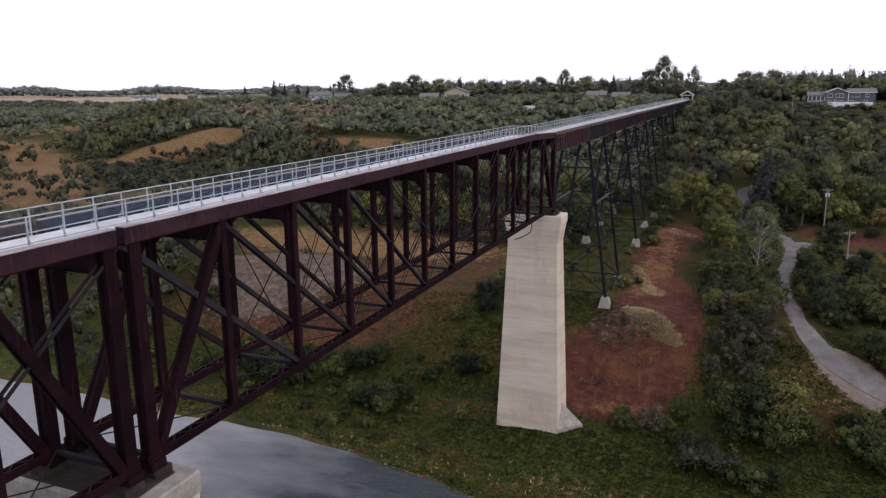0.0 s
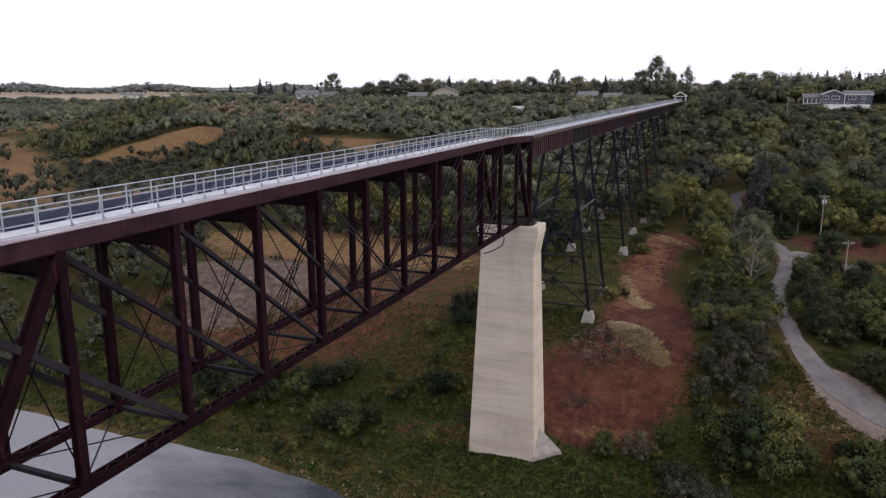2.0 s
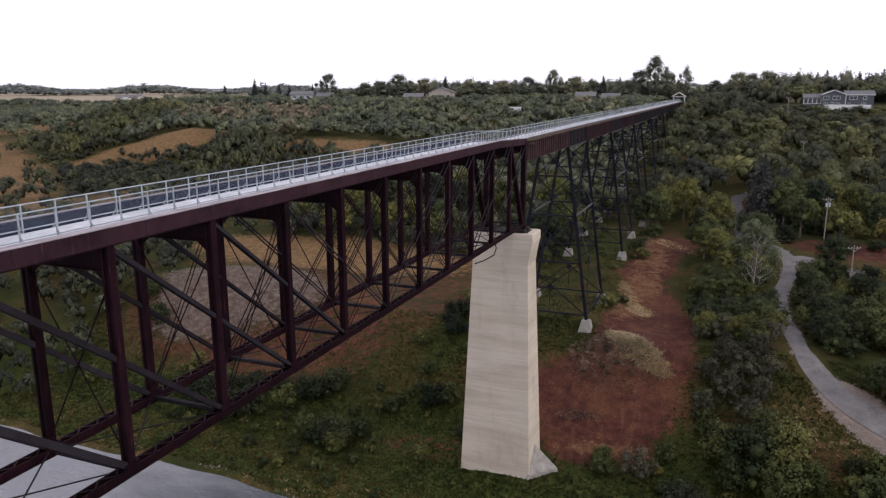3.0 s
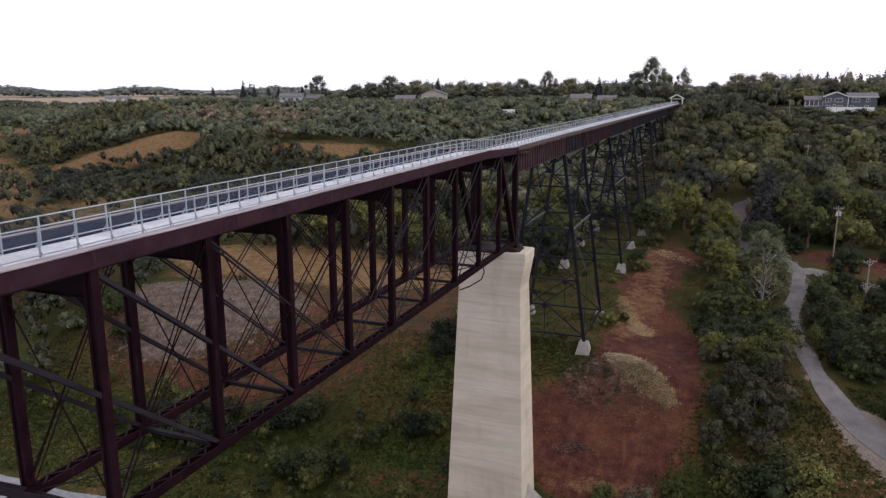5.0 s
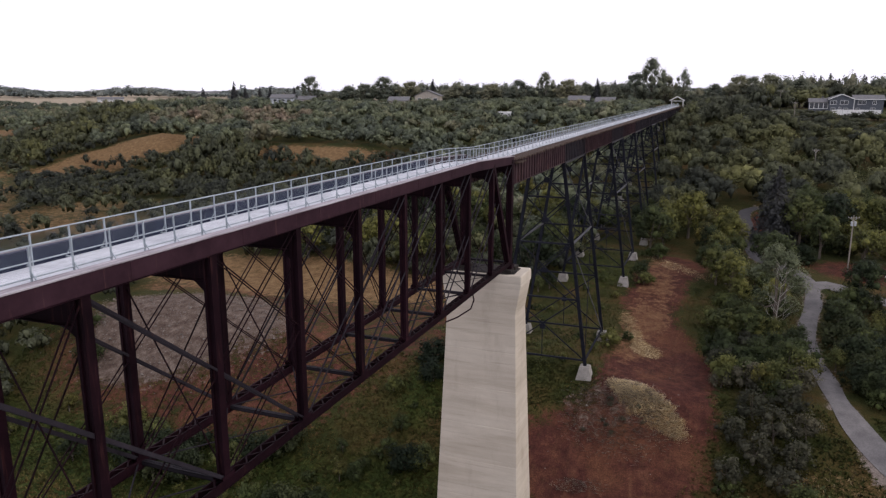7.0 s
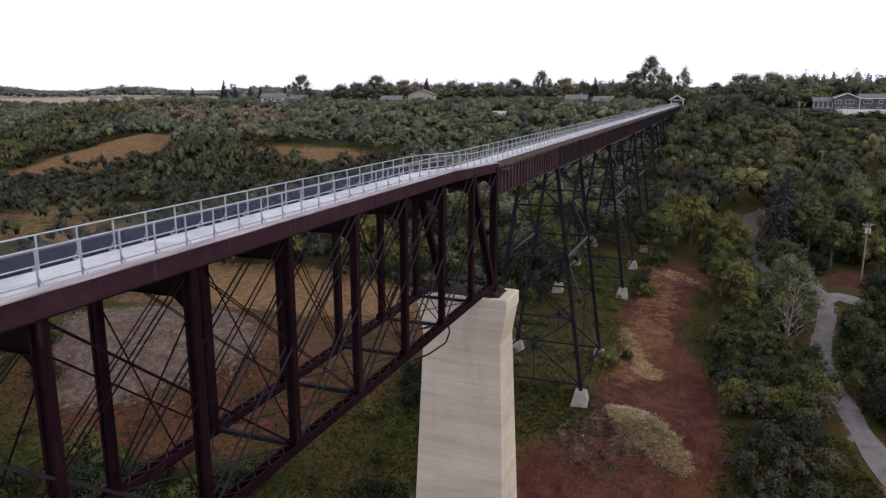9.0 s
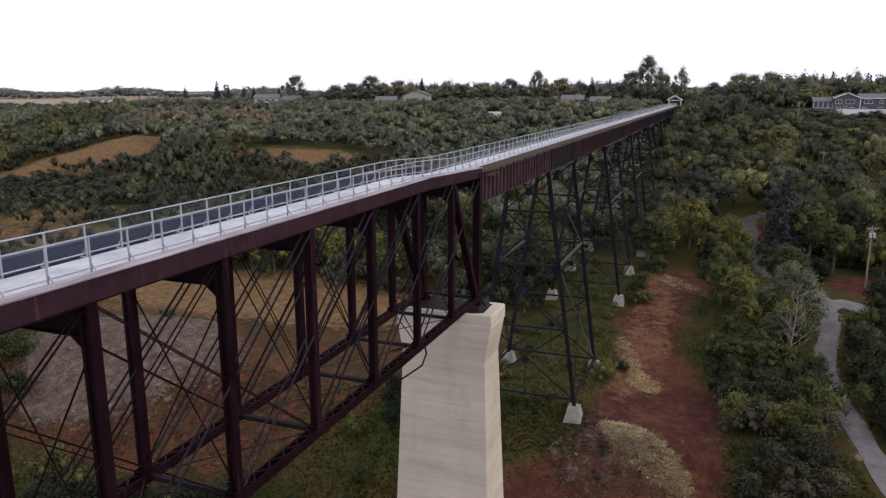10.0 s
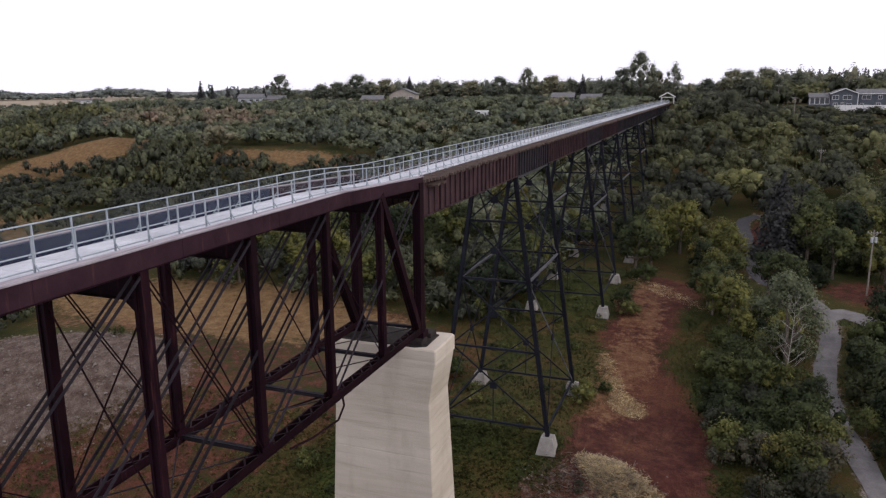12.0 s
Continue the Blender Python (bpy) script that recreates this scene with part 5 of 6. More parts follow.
def bare(a, d, length, r, depth):
    """A forking limb that bends upwards."""
    m = a + d * length * 0.5
    e = m + (d + Vector((0, 0, 0.25))).normalized() * length * 0.5
    lim.tube(a, m, r, r * 0.8, 5)
    lim.tube(m, e, r * 0.8, r * 0.5, 5)
    if depth:
        for k in range(3 if depth > 1 else 2):
            side = Vector((rb.uniform(-1, 1), rb.uniform(-0.6, 0.2), rb.uniform(0.0, 0.8)))
            bare(m.lerp(e, rb.uniform(0.0, 1.0)), (d * 0.8 + side * 0.75).normalized(), length * rb.uniform(0.5, 0.75), r * 0.55, depth - 1)


stem = [Vector((0.0, -2.2, 0.5)), Vector((-0.1, -3.0, 3.2)), Vector((0.0, -3.4, 6.2)), Vector((0.15, -3.2, 9.6)), Vector((0.1, -2.8, 12.4))]
for k, (a, b) in enumerate(zip(stem, stem[1:])):
    lim.tube(a, b, 0.062 - 0.013 * k, 0.049 - 0.013 * k, 6)
for k in range(20):
    f = 0.5 + 3.3 * k / 19
    i = min(3, int(f))
    a = stem[i].lerp(stem[i + 1], f - i)
    bare(a, Vector((rb.choice((-1, 1)) * rb.uniform(0.5, 1.0), rb.uniform(-0.5, 0.1), rb.uniform(0.5, 1.0))).normalized(), rb.uniform(1.8, 3.0) * (1.15 - 0.18 * f), 0.030, 2)
part("bare_limb", lim, M_BARK_PALE, dead, "bleached bare limbs")

# spruces
SPR = conifer(61, 19.5, 6.6, 46, 46, 0.46, "tall blue-green spruce beside the road", "spruces")
SPR.location = (7.2, 224.0, land_at(7.2, 224.0) - 0.2)
sp2 = conifer(62, 12.0, 3.8, 32, 28, 0.42, "blue-green spruce beside the road", "spruces")
sp2.location = (11.2, 226.5, land_at(11.2, 226.5) - 0.2)
SKY_SPR = [(-329, 430, 56.4), (-304, 430, 60.4), (-294, 428, 57.7), (-286, 432, 57), (-277, 430, 56.8), (-263, 436, 57), (-336, 440, 55.5), (-166, 430, 61), (-172, 436, 57), (-72, 430, 60.9), (-63, 432, 60.1), (33, 452, 61), (44, 446, 60.5), (57, 455, 61.5), (66, 450, 60.5), (75, 458, 61.5), (20, 446, 60)] + [(38 + 5.3 * k, 470 + 7 * (k % 3), 62.5 + 1.6 * math.sin(k * 2.3)) for k in range(22)]
for k, (x, y, h) in enumerate(SKY_SPR):
    if k == 0:
        base_spr = conifer(63, 12.0, 3.2, 24, 20, 0.5, "dark pointed spruce on the skyline", "skyline spruces")
        o = base_spr
        o.location = (x, y, land_at(x, y) - 0.3)
    else:
        o = copy_thing(base_spr, Matrix.Translation((x, y, land_at(x, y) - 0.3)) @ Matrix.Rotation(k * 1.3, 4, "Z"))
    f = (h - o.location.z) / 12.0
    o.scale = (f * 0.95, f * 0.95, f)
SKY_TREE = [(-247, 430, 62.7, 7.5), (-223, 434, 57, 7.0), (-197, 430, 62, 10.0), (-181, 432, 59.5, 8.0), (-152, 432, 57.5, 8), (-142, 432, 57, 8), (-130, 430, 58, 8), (-115, 430, 59.8, 8), (-100, 430, 63.8, 6), (-87, 428, 60, 8), (-78, 434, 58, 6), (-44, 430, 70.3, 8.0), (-52, 428, 63, 7.5), (-37, 436, 62, 6), (-13, 430, 57.5, 7), (-2, 430, 61.5, 8), (12, 430, 62, 8.5), (26, 430, 60, 8), (4, 436, 61, 8), (-60, 424, 57, 7), (40, 436, 59, 8), (-210, 430, 58, 8)]
for k, (x, y, h, r) in enumerate(SKY_TREE):
    if k == 0:
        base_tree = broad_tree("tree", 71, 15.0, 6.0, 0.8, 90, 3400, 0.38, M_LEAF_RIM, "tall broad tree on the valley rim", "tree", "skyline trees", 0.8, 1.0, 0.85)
        o = base_tree
        o.location = (x, y, land_at(x, y) - 0.3)
    else:
        o = copy_thing(base_tree, Matrix.Translation((x, y, land_at(x, y) - 0.3)) @ Matrix.Rotation(k * 2.1, 4, "Z"))
    o.scale = (r / 6.0, r / 6.0, (h - o.location.z) / 15.0)
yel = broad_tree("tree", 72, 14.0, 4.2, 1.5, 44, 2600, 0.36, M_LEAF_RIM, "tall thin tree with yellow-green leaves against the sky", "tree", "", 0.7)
yel.location = (-28.5, 432, land_at(-28.5, 432) - 0.3)
yel.scale = (1.1, 1.1, 1.42)
for x, y, s in ((-62, 250, 1.6), (-56, 252, 1.3)):
    plant(MODELS["yel"][0], x, y, s, x)


# ---- woods too many to count ----
def wood_crown(seed, clumps, leaves, size):
    """A massed crown of leafy clumps over small inner bodies, deep gaps between them."""
    rng = np.random.default_rng(seed)
    bodies, leaf, nor = [], [], []
    for k in range(clumps):
        a = rng.uniform(0, 2 * math.pi)
        u = (k + 0.5) / clumps
        off = 3.0 * math.sqrt(u) * rng.uniform(0.6, 1.0)
        c = np.array([math.cos(a) * off, math.sin(a) * off, 1.6 + 3.8 * (1 - 0.6 * u) * rng.uniform(0.72, 1.1)])
        cr = rng.uniform(0.65, 1.5) * (11 / clumps) ** 0.3
        if k % 2 == 0:
            body = c + ICO_V * cr * rng.uniform(0.38, 0.85, (12, 1))
            body[:, 2] = np.where(body[:, 2] < c[2], (body[:, 2] - c[2]) * 2.6 + c[2], body[:, 2])
            bodies.append(body)
        n = int(leaves / clumps)
        d = rng.normal(0, 1, (n, 3))
        d[:, 2] = np.abs(d[:, 2]) - 0.45
        d = unit(d)
        p = c + d * cr * rng.uniform(0.55, 1.3, (n, 1))
        leaf.append(sprigs(p, d, size, rng, 0.8)[:, :3])
        nor.append(unit(0.42 * d + 0.75 * unit(p - np.array([0, 0, 1.2])) + rng.normal(0, 0.32, (n, 3))))
    return np.concatenate(leaf), np.array(bodies), np.concatenate(nor)


class Grove:
    """Crowns gathered into one mesh, each with its own turn, size and shade."""

    def __init__(self):
        self.leaf, self.body, self.nor, self.tone_l, self.tone_b = [], [], [], [], []

    def add(self, crown, at, across, up, turn, shade):
        leaf, body, nor = crown
        c, s = math.cos(turn), math.sin(turn)
        spin = np.array([(c, s, 0), (-s, c, 0), (0, 0, 1)])
        size = np.array([across, across, up])
        self.leaf.append((leaf @ spin) * size + np.array(at))
        self.body.append((body @ spin) * size + np.array(at))
        self.nor.append(nor @ spin)
        self.tone_l.append(np.full(len(leaf), shade))
        self.tone_b.append(np.full(len(body), shade))

    def grow(self, mat, label):
        leaf, body, nor, tl, tb = (np.concatenate(a) for a in (self.leaf, self.body, self.nor, self.tone_l, self.tone_b))
        return tagged(new("woods", leafy_mesh("woods", leaf, body, nor, mat, tl, tb)), label, "woods", kind="stuff")


def scatter_woods():
    rng = np.random.default_rng(17)
    low = [wood_crown(80 + k, 14, 370, 0.42) for k in range(7)]
    near = [wood_crown(110 + k, 26, 960, 0.26) for k in range(7)]
    lower = [wood_crown(90 + k, 11, 220, 0.52) for k in range(7)]
    n = 30000
    y = 98 + (rng.random(n) ** 1.1) * 345
    x = rng.uniform(0, 1, n) * (1.6 * y + 28) - 1.4 * (y + 5) - 12
    ok = rng.random(n) < wood(x, y)
    ok &= ~((x > -36) & (x < 48) & (y < 232) & (x < 0.22 * y + 4)) & ~((x > -117) & (y < 170))
    x, y = x[ok], y[ok]
    road = np.where((x > -20) & (y < 300), road_gap(x, y), 99)
    z, cell, both = land(x, y), {}, (Grove(), Grove())
    for i in np.nonzero(road > np.where(y > 205, 6.0, 4.0))[0]:
        px, py = float(x[i]), float(y[i])
        low_scrub = px < -110 and py < 286
        slope = px > -34
        r = (3.0 + 2.4 * rng.random() ** 1.4) * (0.74 if low_scrub else 0.7 if py < 215 else 1.12) * (1.2 if px > -12 else 1.0)
        if slope and py > 225:
            r *= rng.uniform(1.0, 1.5)
        gap = r * (1.3 if slope else 1.24)
        key = (int(px // 6), int(py // 6))
        if any((px - a) ** 2 + (py - b) ** 2 < gap * gap for u in (-2, -1, 0, 1, 2) for v in (-2, -1, 0, 1, 2) for a, b in cell.get((key[0] + u, key[1] + v), ())):
            continue
        cell.setdefault(key, []).append((px, py))
        crown = (near if slope and py < 345 else low if math.hypot(px, py - 20) < 265 else lower)[rng.integers(7)]
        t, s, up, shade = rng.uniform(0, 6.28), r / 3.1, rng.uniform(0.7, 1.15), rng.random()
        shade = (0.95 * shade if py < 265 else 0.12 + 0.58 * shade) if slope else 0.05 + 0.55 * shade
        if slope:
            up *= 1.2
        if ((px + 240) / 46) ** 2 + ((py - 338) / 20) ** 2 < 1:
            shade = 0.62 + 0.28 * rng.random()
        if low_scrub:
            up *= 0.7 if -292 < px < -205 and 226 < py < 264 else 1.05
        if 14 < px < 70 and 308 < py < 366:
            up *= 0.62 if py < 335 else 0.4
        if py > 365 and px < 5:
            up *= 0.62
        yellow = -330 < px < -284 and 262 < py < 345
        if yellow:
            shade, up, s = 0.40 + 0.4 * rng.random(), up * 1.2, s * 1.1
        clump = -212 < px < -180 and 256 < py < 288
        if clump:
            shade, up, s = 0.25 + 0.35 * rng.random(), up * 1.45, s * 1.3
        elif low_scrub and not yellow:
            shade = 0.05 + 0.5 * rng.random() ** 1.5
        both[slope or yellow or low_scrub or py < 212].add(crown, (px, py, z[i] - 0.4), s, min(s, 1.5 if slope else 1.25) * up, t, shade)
    for i in range(620):
        px, py = rng.uniform(-860, -300), rng.uniform(425, 640)
        if px > -1.02 * py + 60 or py + 0.25 * (px + 400) > 545 or py < 452 - 0.25 * (px + 400):
            continue
        s = rng.uniform(1.1, 1.9)
        both[0].add(lower[rng.integers(7)], (px, py, land_at(px, py) - 0.4), s, s * rng.uniform(0.42, 0.62), rng.uniform(0, 6.28), 0.25 * rng.random())
    return both


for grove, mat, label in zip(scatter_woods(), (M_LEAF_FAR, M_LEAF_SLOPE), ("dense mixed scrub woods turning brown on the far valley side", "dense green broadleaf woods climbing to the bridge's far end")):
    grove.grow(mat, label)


def rim_woods():
    """The ragged line of garden trees along the valley's rim."""
    rng = np.random.default_rng(29)
    kinds = [wood_crown(130 + k, 14, 260, 0.48) for k in range(6)]
    g = Grove()
    for i in range(430):
        x, y = rng.uniform(-335, 150), rng.uniform(433, 480)
        if abs(x - XC) < 5 and y < 440:
            continue
        top = np.interp(x, (-335, -300, -250, -225, -165, -120, -60, -20, 0, 20, 150), (49, 49.5, 51.5, 57, 58, 57, 58, 54.5, 57, 60, 60.5)) + rng.uniform(-2.5, 1.5)
        zz = land_at(x, y) - 0.4
        r = rng.uniform(3.2, 6.0)
        g.add(kinds[rng.integers(6)], (x, y, zz), r / 3.1, max(3.0, top - zz) / 6.2, rng.uniform(0, 6.28), rng.random())
    g.grow(M_LEAF_RIMWOOD, "green garden trees along the valley rim, paled by painted haze")


rim_woods()


def far_belt():
    """Tree belts and shelter rows out on the plain."""
    rng = np.random.default_rng(23)
    low = [wood_crown(100 + k, 6, 34, 1.1) for k in range(5)]
    g = Grove()
    for i in range(1900):
        ang = rng.uniform(-1.05, -0.45) if i % 4 else rng.uniform(-0.45, 0.28)
        d = rng.choice([1450, 1700, 1950, 2300]) * rng.uniform(0.97, 1.03)
        if ang > -0.62 and rng.random() < 0.2:
            d = rng.uniform(520, 900)
        x, y = math.sin(ang) * d, math.cos(ang) * d
        if d < 1000 and float(zone_field(x, y)) > 0.2:
            continue
        far = d > 1000
        s = rng.uniform(0.6, 1.3) * (1.75 if far else 1.3)
        g.add(low[rng.integers(5)], (x, y, land_at(x, y) - 0.5), s * (2.6 if far else 1.3), s * (1 + 0.35 * math.sin(ang * 40)), rng.uniform(0, 6.28), rng.random())
    g.grow(M_LEAF_BELT, "low tree belts far out on the plain, haze painted into their leaves")


far_belt()


# ---- grass and stones ----
def tufts(n, box, height, width, rng, chance, flat=0.35):
    x, y = rng.uniform(box[0], box[1], n), rng.uniform(box[2], box[3], n)
    ok = rng.random(n) < chance(x, y)
    x, y = x[ok], y[ok]
    z = land(x, y)
    k = len(x)
    out = []
    for j in range(3):
        a = rng.uniform(0, 6.28, k)
        w = width * rng.uniform(0.6, 1.4, k)
        h = height * rng.uniform(0.5, 1.5, k)
        lean = rng.normal(0, flat, (k, 2)) * h[:, None]
        h = h / (1 + flat)
        dx, dy = np.cos(a) * w, np.sin(a) * w
        b = np.stack([x, y, z - 0.03], -1)
        out.append(np.stack([b + np.stack([-dx, -dy, 0 * x], -1), b + np.stack([dx, dy, 0 * x], -1), b + np.stack([lean[:, 0], lean[:, 1], h], -1)], 1))
    return np.concatenate(out)


rg = np.random.default_rng(31)
near_road = lambda x, y: np.where((x > -5) & (x < 45), (road_gap(x, y) < 2.6) | (slant(x, y, 14.5, 130.0, 25.5, 118.5, 3.4, 0.3) > 0.35), False)
green = lambda x, y: np.clip(1 - 1.25 * np.maximum(zone_dirt(x, y), zone_scree(x, y)), 0.0, 1) * (1 - 0.8 * zone_dry(x, y)) * ~near_road(x, y) * (y > bank(x) + 0.3)
g1 = np.concatenate([tufts(100000, (-125, 34, 80, 135), 0.38, 0.11, rg, green, 0.6), tufts(16000, (-48, 2, 133, 200), 0.30, 0.09, rg, green)])
def grassy(name, tri, mat, lift=0.0):
    x, y = tri[:, 0, 0], tri[:, 0, 1]
    edge = y - bank(x)
    tone = lift + rg.uniform(0.1, 0.55, len(tri)) + 0.25 * ripple(x, y, 2.2)
    tone = tone + 0.45 * sm(2.0, 4.0, edge) * (1 - sm(7.0, 11.0, edge)) + 0.55 * zone_dirt(x, y)
    up = unit(np.array([0, 0, 1.0]) + rg.normal(0, 0.25, (len(tri), 3)))
    me = quads_mesh(name, tri, mat, 3, up)
    me.attributes.new("each", "FLOAT", "POINT").data.foreach_set("value", np.repeat(tone, 3).astype(np.float32))
    return me


tagged(new("grass", grassy("grass", g1, M_TUFT)), "rough green meadow grass on the bank", "grass", kind="stuff")
dryness = lambda x, y: np.clip(zone_dry(x, y) * 1.1 - 0.2 + 0.08, 0, 1) * ~near_road(x, y) * (y > bank(x) + 0.3)
g2 = np.concatenate([tufts(80000, (-26, -3, 118, 205), 0.26, 0.038, rg, lambda x, y: 0.6 * dryness(x, y), 1.2), tufts(16000, (-21, -6, 122.5, 136), 0.26, 0.032, rg, lambda x, y: zone_dry(x, y) > 0.3 + 0.4 * rg.random(len(x)), 1.2), tufts(14000, (-70, 34, 86, 130), 0.5, 0.09, rg, dryness)])
scrubby = lambda x, y: 0.85 * soft_ellipse(x, y, -16.5, 127.0, 6.5, 4.5, 0.5) + 0.8 * slant(x, y, -23, 116.5, -17, 117.5, 0.9)
g3 = tufts(9000, (-25, -8, 114, 133), 0.36, 0.06, rg, scrubby, 0.9)
tagged(new("grass", grassy("scrub_stems", g3, M_TUFT_SCRUB)), "grey-brown dead stems on the dirt mound", "grass", kind="stuff")
tagged(new("grass", grassy("dry_grass", g2, M_TUFT_DRY, 0.25)), "pale dry grass on the dirt mounds and slopes", "grass", kind="stuff")


def stones():
    rng = np.random.default_rng(41)
    n = 5000
    x = np.concatenate([rng.uniform(-125, -72, n), rng.uniform(-26, -4, n // 3)])
    y = np.concatenate([rng.uniform(112, 152, n), rng.uniform(114, 140, n // 3)])
    sx = rng.uniform(-75, -28, 420)
    x, y = np.concatenate([x, sx]), np.concatenate([y, bank(sx) + rng.normal(0.1, 0.22, 420)])
    ok = rng.random(len(x)) < (y < 98) * (0.3 + 0.5 * ripple(x, y, 2.0)) + zone_scree(x, y) * 0.9 + 0.02 * zone_dirt(x, y)
    x, y = x[ok], y[ok]
    k = len(x)
    s = rng.uniform(0.07, 0.18, k) * (1 + 1.2 * (rng.random(k) < 0.06))
    s = np.where(x > -40, s * 0.7, s)
    z = land(x, y)
    axes = np.array([(1, 0, 0), (-1, 0, 0), (0, 1, 0), (0, -1, 0), (0, 0, 0.8), (0, 0, -0.8)], float)
    v = axes[None] * s[:, None, None] * rng.uniform(0.6, 1.3, (k, 6, 1)) + rng.normal(0, 0.18, (k, 6, 3)) * s[:, None, None]
    v += np.stack([x, y, z + s * 0.25], -1)[:, None]
    tri = np.array([(0, 2, 4), (2, 1, 4), (1, 3, 4), (3, 0, 4), (2, 0, 5), (1, 2, 5), (3, 1, 5), (0, 3, 5)])
    return v[:, tri].reshape(-1, 3, 3)


tagged(new("stones", quads_mesh("stones", stones(), M_STONE, 3)), "loose broken rock on the bare scree slope", "stones", kind="stuff")

# ---- buildings on the rim ----
M_SIDING = plain("slate_grey_siding", (0.075, 0.085, 0.105), (0.11, 0.12, 0.14), 1.5, 0.7)
M_TRIM = plain("white_trim_paint", (0.66, 0.66, 0.67), (0.8, 0.8, 0.8), 1.0, 0.5)
M_ROOF = plain("grey_asphalt_shingles", (0.10, 0.10, 0.11), (0.19, 0.185, 0.19), 1.2, 0.9)
M_TAN = plain("tan_stucco", (0.30, 0.27, 0.24), (0.42, 0.38, 0.34), 1.0, 0.9)
M_PALE = plain("pale_blue_siding", (0.36, 0.40, 0.46), (0.50, 0.53, 0.58), 1.0, 0.7)
M_GLASS, gn, gl, gb = nodes_of("dark_window_glass", 0.06)
gb.inputs["Base Color"].default_value = (0.03, 0.035, 0.045, 1)
M_METAL = plain("grey_painted_metal", (0.38, 0.40, 0.42), (0.55, 0.57, 0.6), 1.5, 0.5, 0.3)


def gable_roof(b, x0, x1, y0, y1, z, rise, over=0.5, along="x"):
    """Two slopes with thickness; the ridge runs along x or y."""
    x0, x1, y0, y1 = x0 - over, x1 + over, y0 - over, y1 + over
    for k in (0, 1):
        if along == "x":
            ye, ym = (y0, y1)[k], (y0 + y1) / 2
            lo, hi = [(x0, ye), (x1, ye)], [(x1, ym), (x0, ym)]
        else:
            xe, xm = (x0, x1)[k], (x0 + x1) / 2
            lo, hi = [(xe, y0), (xe, y1)], [(xm, y1), (xm, y0)]
        base = [(*lo[0], z), (*lo[1], z), (*hi[0], z + rise), (*hi[1], z + rise)]
        b.hexa([*base, *[(p[0], p[1], p[2] + 0.22) for p in base]])
    return b


def house_window(parent, x, y, z, w, h):
    """A framed window on a wall that faces the valley."""
    win = part("window", Build().box((x - w / 2 - 0.12, y - 0.07, z - 0.12), (x + w / 2 + 0.12, y, z)).box((x - w / 2 - 0.12, y - 0.07, z + h), (x + w / 2 + 0.12, y, z + h + 0.12))
               .box((x - w / 2 - 0.12, y - 0.07, z), (x - w / 2, y, z + h)).box((x + w / 2, y - 0.07, z), (x + w / 2 + 0.12, y, z + h)).box((x - 0.04, y - 0.06, z), (x + 0.04, y, z + h)), M_TRIM, parent)
    part("pane", Build().box((x - w / 2, y - 0.03, z), (x - 0.04, y, z + h)), M_GLASS, win)
    part("pane", Build().box((x + 0.04, y - 0.03, z), (x + w / 2, y, z + h)), M_GLASS, win)


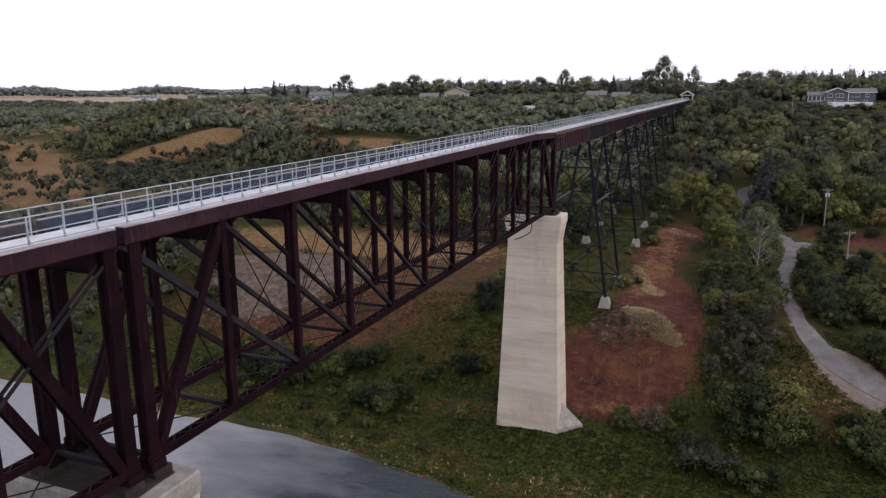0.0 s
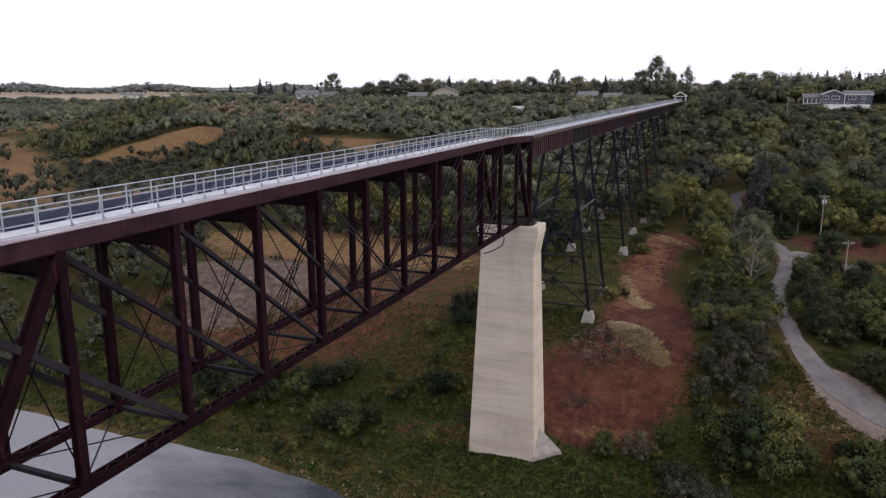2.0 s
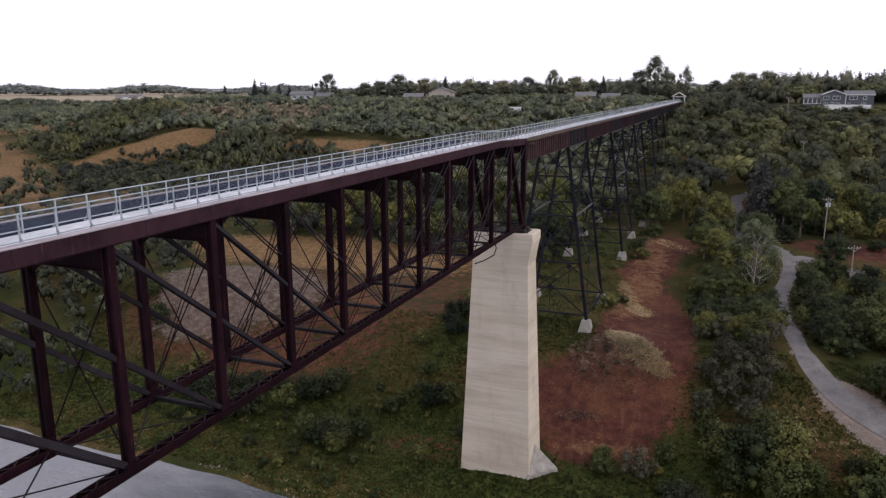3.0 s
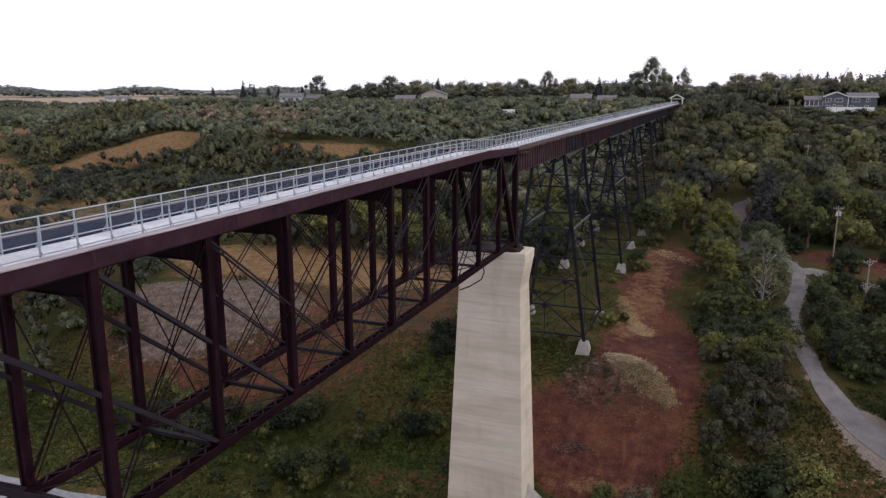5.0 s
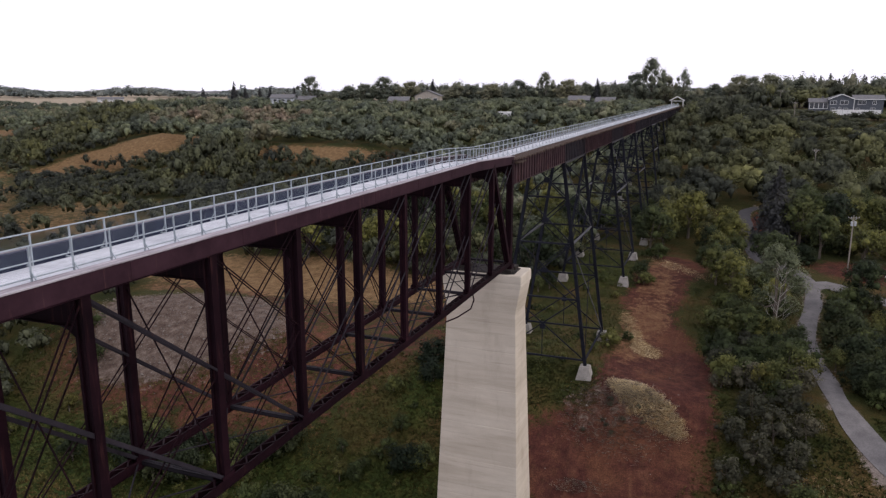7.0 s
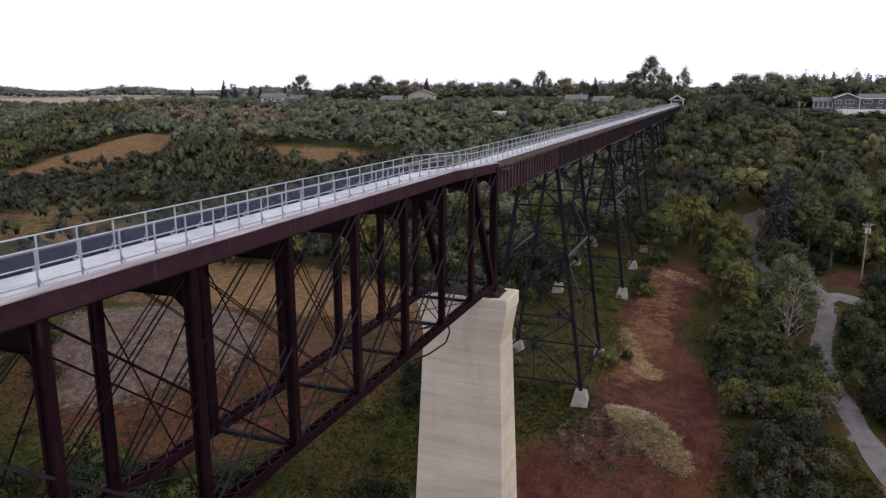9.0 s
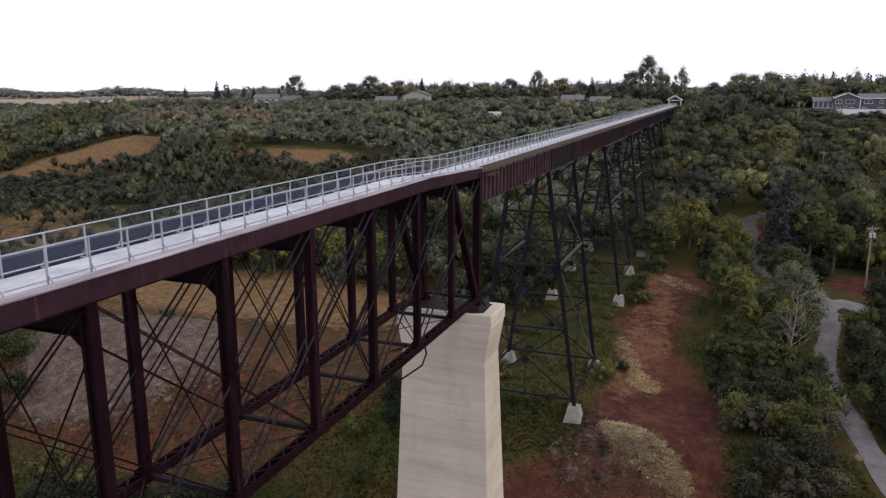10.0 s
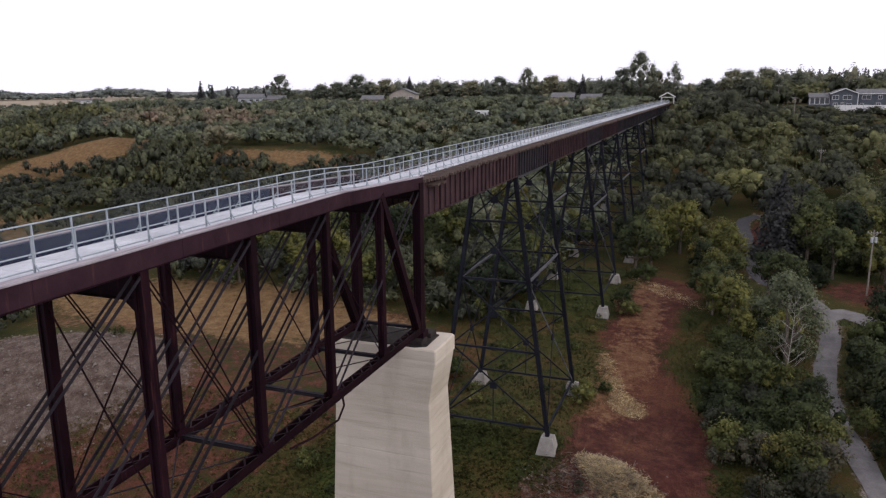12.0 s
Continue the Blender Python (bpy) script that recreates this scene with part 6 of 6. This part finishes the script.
def rim_house():
    ox, oy = 25.5, 377.0
    oz = land_at(40, 377) - 0.3
    oz = max(oz, 45.8)
    t = thing("house", "long two-storey slate-grey house with white trim on the valley rim", "house", at=(ox, oy, oz))
    part("wall", Build().box((9, 0, -2), (20, 10, 5.6)), M_SIDING, t)
    part("wall", Build().box((20, 1.5, -2), (33, 10, 5.4)), M_SIDING, t)
    g = Build()
    g.v += [(9, 0, 5.6), (20, 0, 5.6), (14.5, 0, 7.6), (9, 0.3, 5.6), (20, 0.3, 5.6), (14.5, 0.3, 7.6)]
    g.f += [(0, 1, 2), (5, 4, 3), (0, 3, 4, 1), (1, 4, 5, 2), (2, 5, 3, 0)]
    part("gable", g, M_SIDING, t)
    part("roof", gable_roof(Build(), 9, 20, 0, 10, 5.6, 2.0, 0.6, "y"), M_ROOF, t)
    part("roof", gable_roof(Build(), 20, 33, 1.5, 10, 5.4, 1.9, 0.6, "x"), M_ROOF, t)
    sun_room = part("sunroom", Build().box((0.5, 2, -2), (9, 9, 1.2)).box((0.5, 2.6, 1.2), (9, 9, 3.9)), M_SIDING, t)
    for x in (0.6, 2.6, 4.7, 6.8, 8.8):
        part("post", Build().box((x - 0.14, 2.0, 1.2), (x + 0.14, 2.3, 3.9)), M_TRIM, sun_room)
    part("glazing", Build().box((0.8, 2.3, 1.25), (8.7, 2.36, 3.8)), M_GLASS, sun_room)
    part("rail", Build().box((0.4, 1.9, 1.1), (9, 2.0, 1.3)).box((0.4, 1.9, 3.85), (9, 2.1, 4.15)), M_TRIM, sun_room)
    part("roof", gable_roof(Build(), 0.5, 9, 2, 9, 4.0, 1.7, 0.6, "x"), M_ROOF, t)
    verge = Build()
    for s in (-1, 1):
        verge.beam((14.5 + s * 6.1, -0.64, 5.45), (14.5, -0.64, 7.75), 0.08, 0.34, (0, 1, 0))
    verge.box((20.6, 0.82, 5.32), (33.6, 0.92, 5.6))
    part("fascia", verge, M_TRIM, t)
    part("corner_board", Build().box((19.85, -0.05, -1), (20.15, 0.0, 5.6)), M_TRIM, t)
    for x, z, w, h in ((10.9, 3.2, 2.4, 1.6), (15.7, 3.2, 3.4, 1.6), (11.0, 0.2, 1.6, 1.4), (13.9, 0.0, 1.0, 1.9), (16.6, 0.2, 1.8, 1.3)):
        house_window(t, x, 0.0, z, w, h)
    for x, z, w, h in ((23.6, 3.3, 3.4, 1.5), (29.0, 3.3, 1.4, 1.4), (22.0, 0.3, 1.2, 1.2), (28.6, 0.4, 1.6, 1.2)):
        house_window(t, x, 1.5, z, w, h)
    part("chimney", Build().box((6.0, 5, 5.0), (6.8, 5.8, 6.9)), M_ROOF, t)
    t.scale = (0.84, 0.84, 0.9)
    f = thing("fence", "white board fence below the grey house", "fence", at=(ox + 8.5, oy - 3.0, oz - 1.6))
    for k in range(9):
        part("board", Build().box((k * 2.0, 0, 0), (k * 2.0 + 1.94, 0.08, 2.4 + 0.05 * (k % 2))), M_TRIM, f)


rim_house()


def small_house(x, y, w, d, h, wall_mat, label, along="x", turn=0.0, rise=2.2):
    t = thing("house", label, "house", "houses on the rim", at=(x, y, max(land_at(x, y), land_at(x - w / 2, y), land_at(x + w / 2, y)) - 0.2))
    t.rotation_euler.z = turn
    part("wall", Build().box((-w / 2, -d / 2, -2), (w / 2, d / 2, h)), wall_mat, t)
    part("roof", gable_roof(Build(), -w / 2, w / 2, -d / 2, d / 2, h, rise, 0.6, along), M_ROOF, t)
    g = Build()
    if along == "y":
        g.v += [(-w / 2, -d / 2, h), (w / 2, -d / 2, h), (0, -d / 2, h + rise), (-w / 2, -d / 2 + 0.2, h), (w / 2, -d / 2 + 0.2, h), (0, -d / 2 + 0.2, h + rise)]
    else:
        g.v += [(w / 2, -d / 2, h), (w / 2, d / 2, h), (w / 2, 0, h + rise), (w / 2 - 0.2, -d / 2, h), (w / 2 - 0.2, d / 2, h), (w / 2 - 0.2, 0, h + rise)]
    g.f += [(0, 1, 2), (5, 4, 3), (0, 3, 4, 1), (1, 4, 5, 2), (2, 5, 3, 0)]
    part("gable", g, wall_mat, t)
    for k in (-0.3, 0.05, 0.32):
        house_window(t, w * k, -d / 2, h * 0.45, w * 0.14, h * 0.34)
    return t


small_house(-261, 421, 14, 9, 3.2, M_PALE, "pale blue two-storey house behind the spruces", "x", 0.3)
small_house(-246, 424, 10, 8, 2.4, M_TAN, "low tan house on the valley rim", "x", 0.3)
small_house(-163, 416, 14, 9, 5.5, M_TAN, "tan gabled house among trees on the rim", "y", 0.2, 3.0)
small_house(-179, 412, 11, 8, 3.2, M_TAN, "low tan house among trees on the rim", "x", 0.2)
small_house(-77, 408, 10, 8, 3.0, M_SIDING, "low grey house behind the shrubs", "x", 0.1)
small_house(-64, 410, 9, 8, 2.8, M_SIDING, "low dark house behind the shrubs", "x", 0.0)
small_house(-780, 800, 32, 12, 3.2, M_METAL, "long pale farm shed out on the plain", "x", 0.75, 2.6)
small_house(-1020, 1290, 60, 20, 6.0, M_TRIM, "white farm shed far out on the plain", "x", 0.6, 3.0)
cv = thing("trailer", "white camping trailer parked among the trees", "trailer", at=(-98.0, 346.0, 42.2))
part("body", Build().box((-2.9, -1.1, 0.6), (2.9, 1.1, 3.0)), M_TRIM, cv)
for x in (-0.7, 0.7):
    part("wheel", Build().tube((x, -1.15, 0.3), (x, -0.85, 0.3), 0.36, 0.36, 12), M_BLACK, cv)
part("window", Build().box((-1.6, -1.14, 1.8), (-0.4, -1.1, 2.4)), M_GLASS, cv)
part("chassis", Build().box((-2.8, -1.0, 0.15), (2.8, 1.0, 0.6)), M_METAL, cv)

# shelter at the bridge's end
kz = 46.6
ks = thing("entrance_shelter", "small white gabled shelter at the bridge entrance", "shelter", at=(XC, END + 4, kz))
for x in (-2.6, 2.6):
    for y in (-1.6, 1.6):
        part("post", Build().box((x - 0.16, y - 0.16, -1.5), (x + 0.16, y + 0.16, 3.0)), M_TRIM, ks)
part("roof", gable_roof(Build(), -2.9, 2.9, -2, 2, 3.0, 1.7, 0.5, "y"), M_ROOF, ks)
vb = Build()
for s in (-1, 1):
    vb.beam((s * 3.5, -2.56, 2.95), (0, -2.56, 4.95), 0.08, 0.4, (0, 1, 0))
vb.box((-2.9, -2.0, 2.7), (2.9, -1.8, 3.0))
part("fascia", vb, M_TRIM, ks)
part("floor", Build().box((-3.2, -6.0, -2.0), (3.2, 3.0, -0.02)), M_CONC_BLOCK, ks)
ab = Build().box((XC - 3.6, END - 0.2, 40.0), (XC + 3.6, END + 3.0, 46.6))
tagged(part("abutment", ab, M_CONC_BLOCK), "concrete abutment at the end of the trestle", "abutment", kind="structure")


# ---- power line ----
def power_pole(x, y, h, arm=2.4, turn=0.4, can=False):
    t = thing("power_pole", "weathered wooden power pole with a crossarm" + (" and a transformer" if can else ""), "power pole", "power poles", at=(x, y, land_at(x, y) - 0.5))
    t.rotation_euler.z = turn
    part("pole", Build().tube((0, 0, -0.5), (0, 0, h + 0.5), 0.17, 0.11, 9), M_WOODPOLE, t)
    part("crossarm", Build().box((-arm / 2, -0.16, h - 0.1), (arm / 2, -0.04, h + 0.04)), M_WOODPOLE, t)
    for k in (-1, -0.45, 0.45, 1):
        part("insulator", Build().tube((k * arm * 0.47, -0.1, h + 0.04), (k * arm * 0.47, -0.1, h + 0.26), 0.06, 0.04, 7), M_METAL, t)
    for s in (-1, 1):
        part("arm_brace", Build().beam((s * arm * 0.3, -0.12, h - 0.1), (0, -0.12, h - 0.75), 0.04, 0.03), M_METAL, t)
    if can:
        part("transformer", Build().tube((0.36, -0.2, h - 1.7), (0.36, -0.2, h - 0.8), 0.24, 0.24, 12), M_METAL, t)
        part("transformer", Build().tube((-0.36, -0.2, h - 1.7), (-0.36, -0.2, h - 0.8), 0.24, 0.24, 12), M_METAL, t)
    return (x, y, land_at(x, y) - 0.5 + h)


P = [power_pole(22.5, 168.5, 23.5 - land_at(22.5, 168.5) + 0.5, 2.6, 0.5), power_pole(20.6, 200.5, 28.4 - land_at(20.6, 200.5) + 0.5, 2.4, 0.4, True), power_pole(20.5, 282.0, 10.0, 2.2, 0.2), power_pole(18.0, 345.0, 9.5, 2.2, 0.1), power_pole(13.5, 362.0, 11.0, 2.4, 0.2)]
ends = [(60.0, 95.0, 20.0)] + P
for a, b in zip(ends, ends[1:]):
    for s in (-1, 0, 1):
        c = Build()
        A, Bv = Vector(a) + Vector((s * 1.05, -0.1, 0.26)), Vector(b) + Vector((s * 1.05, -0.1, 0.26))
        pts = [A.lerp(Bv, k / 14) - Vector((0, 0, 1.6 * 4 * (k / 14) * (1 - k / 14))) for k in range(15)]
        c.wire(pts, 0.014)
        tagged(part("power_line", c, M_BLACK), "thin black power line strung between the poles", "power line", "power lines")
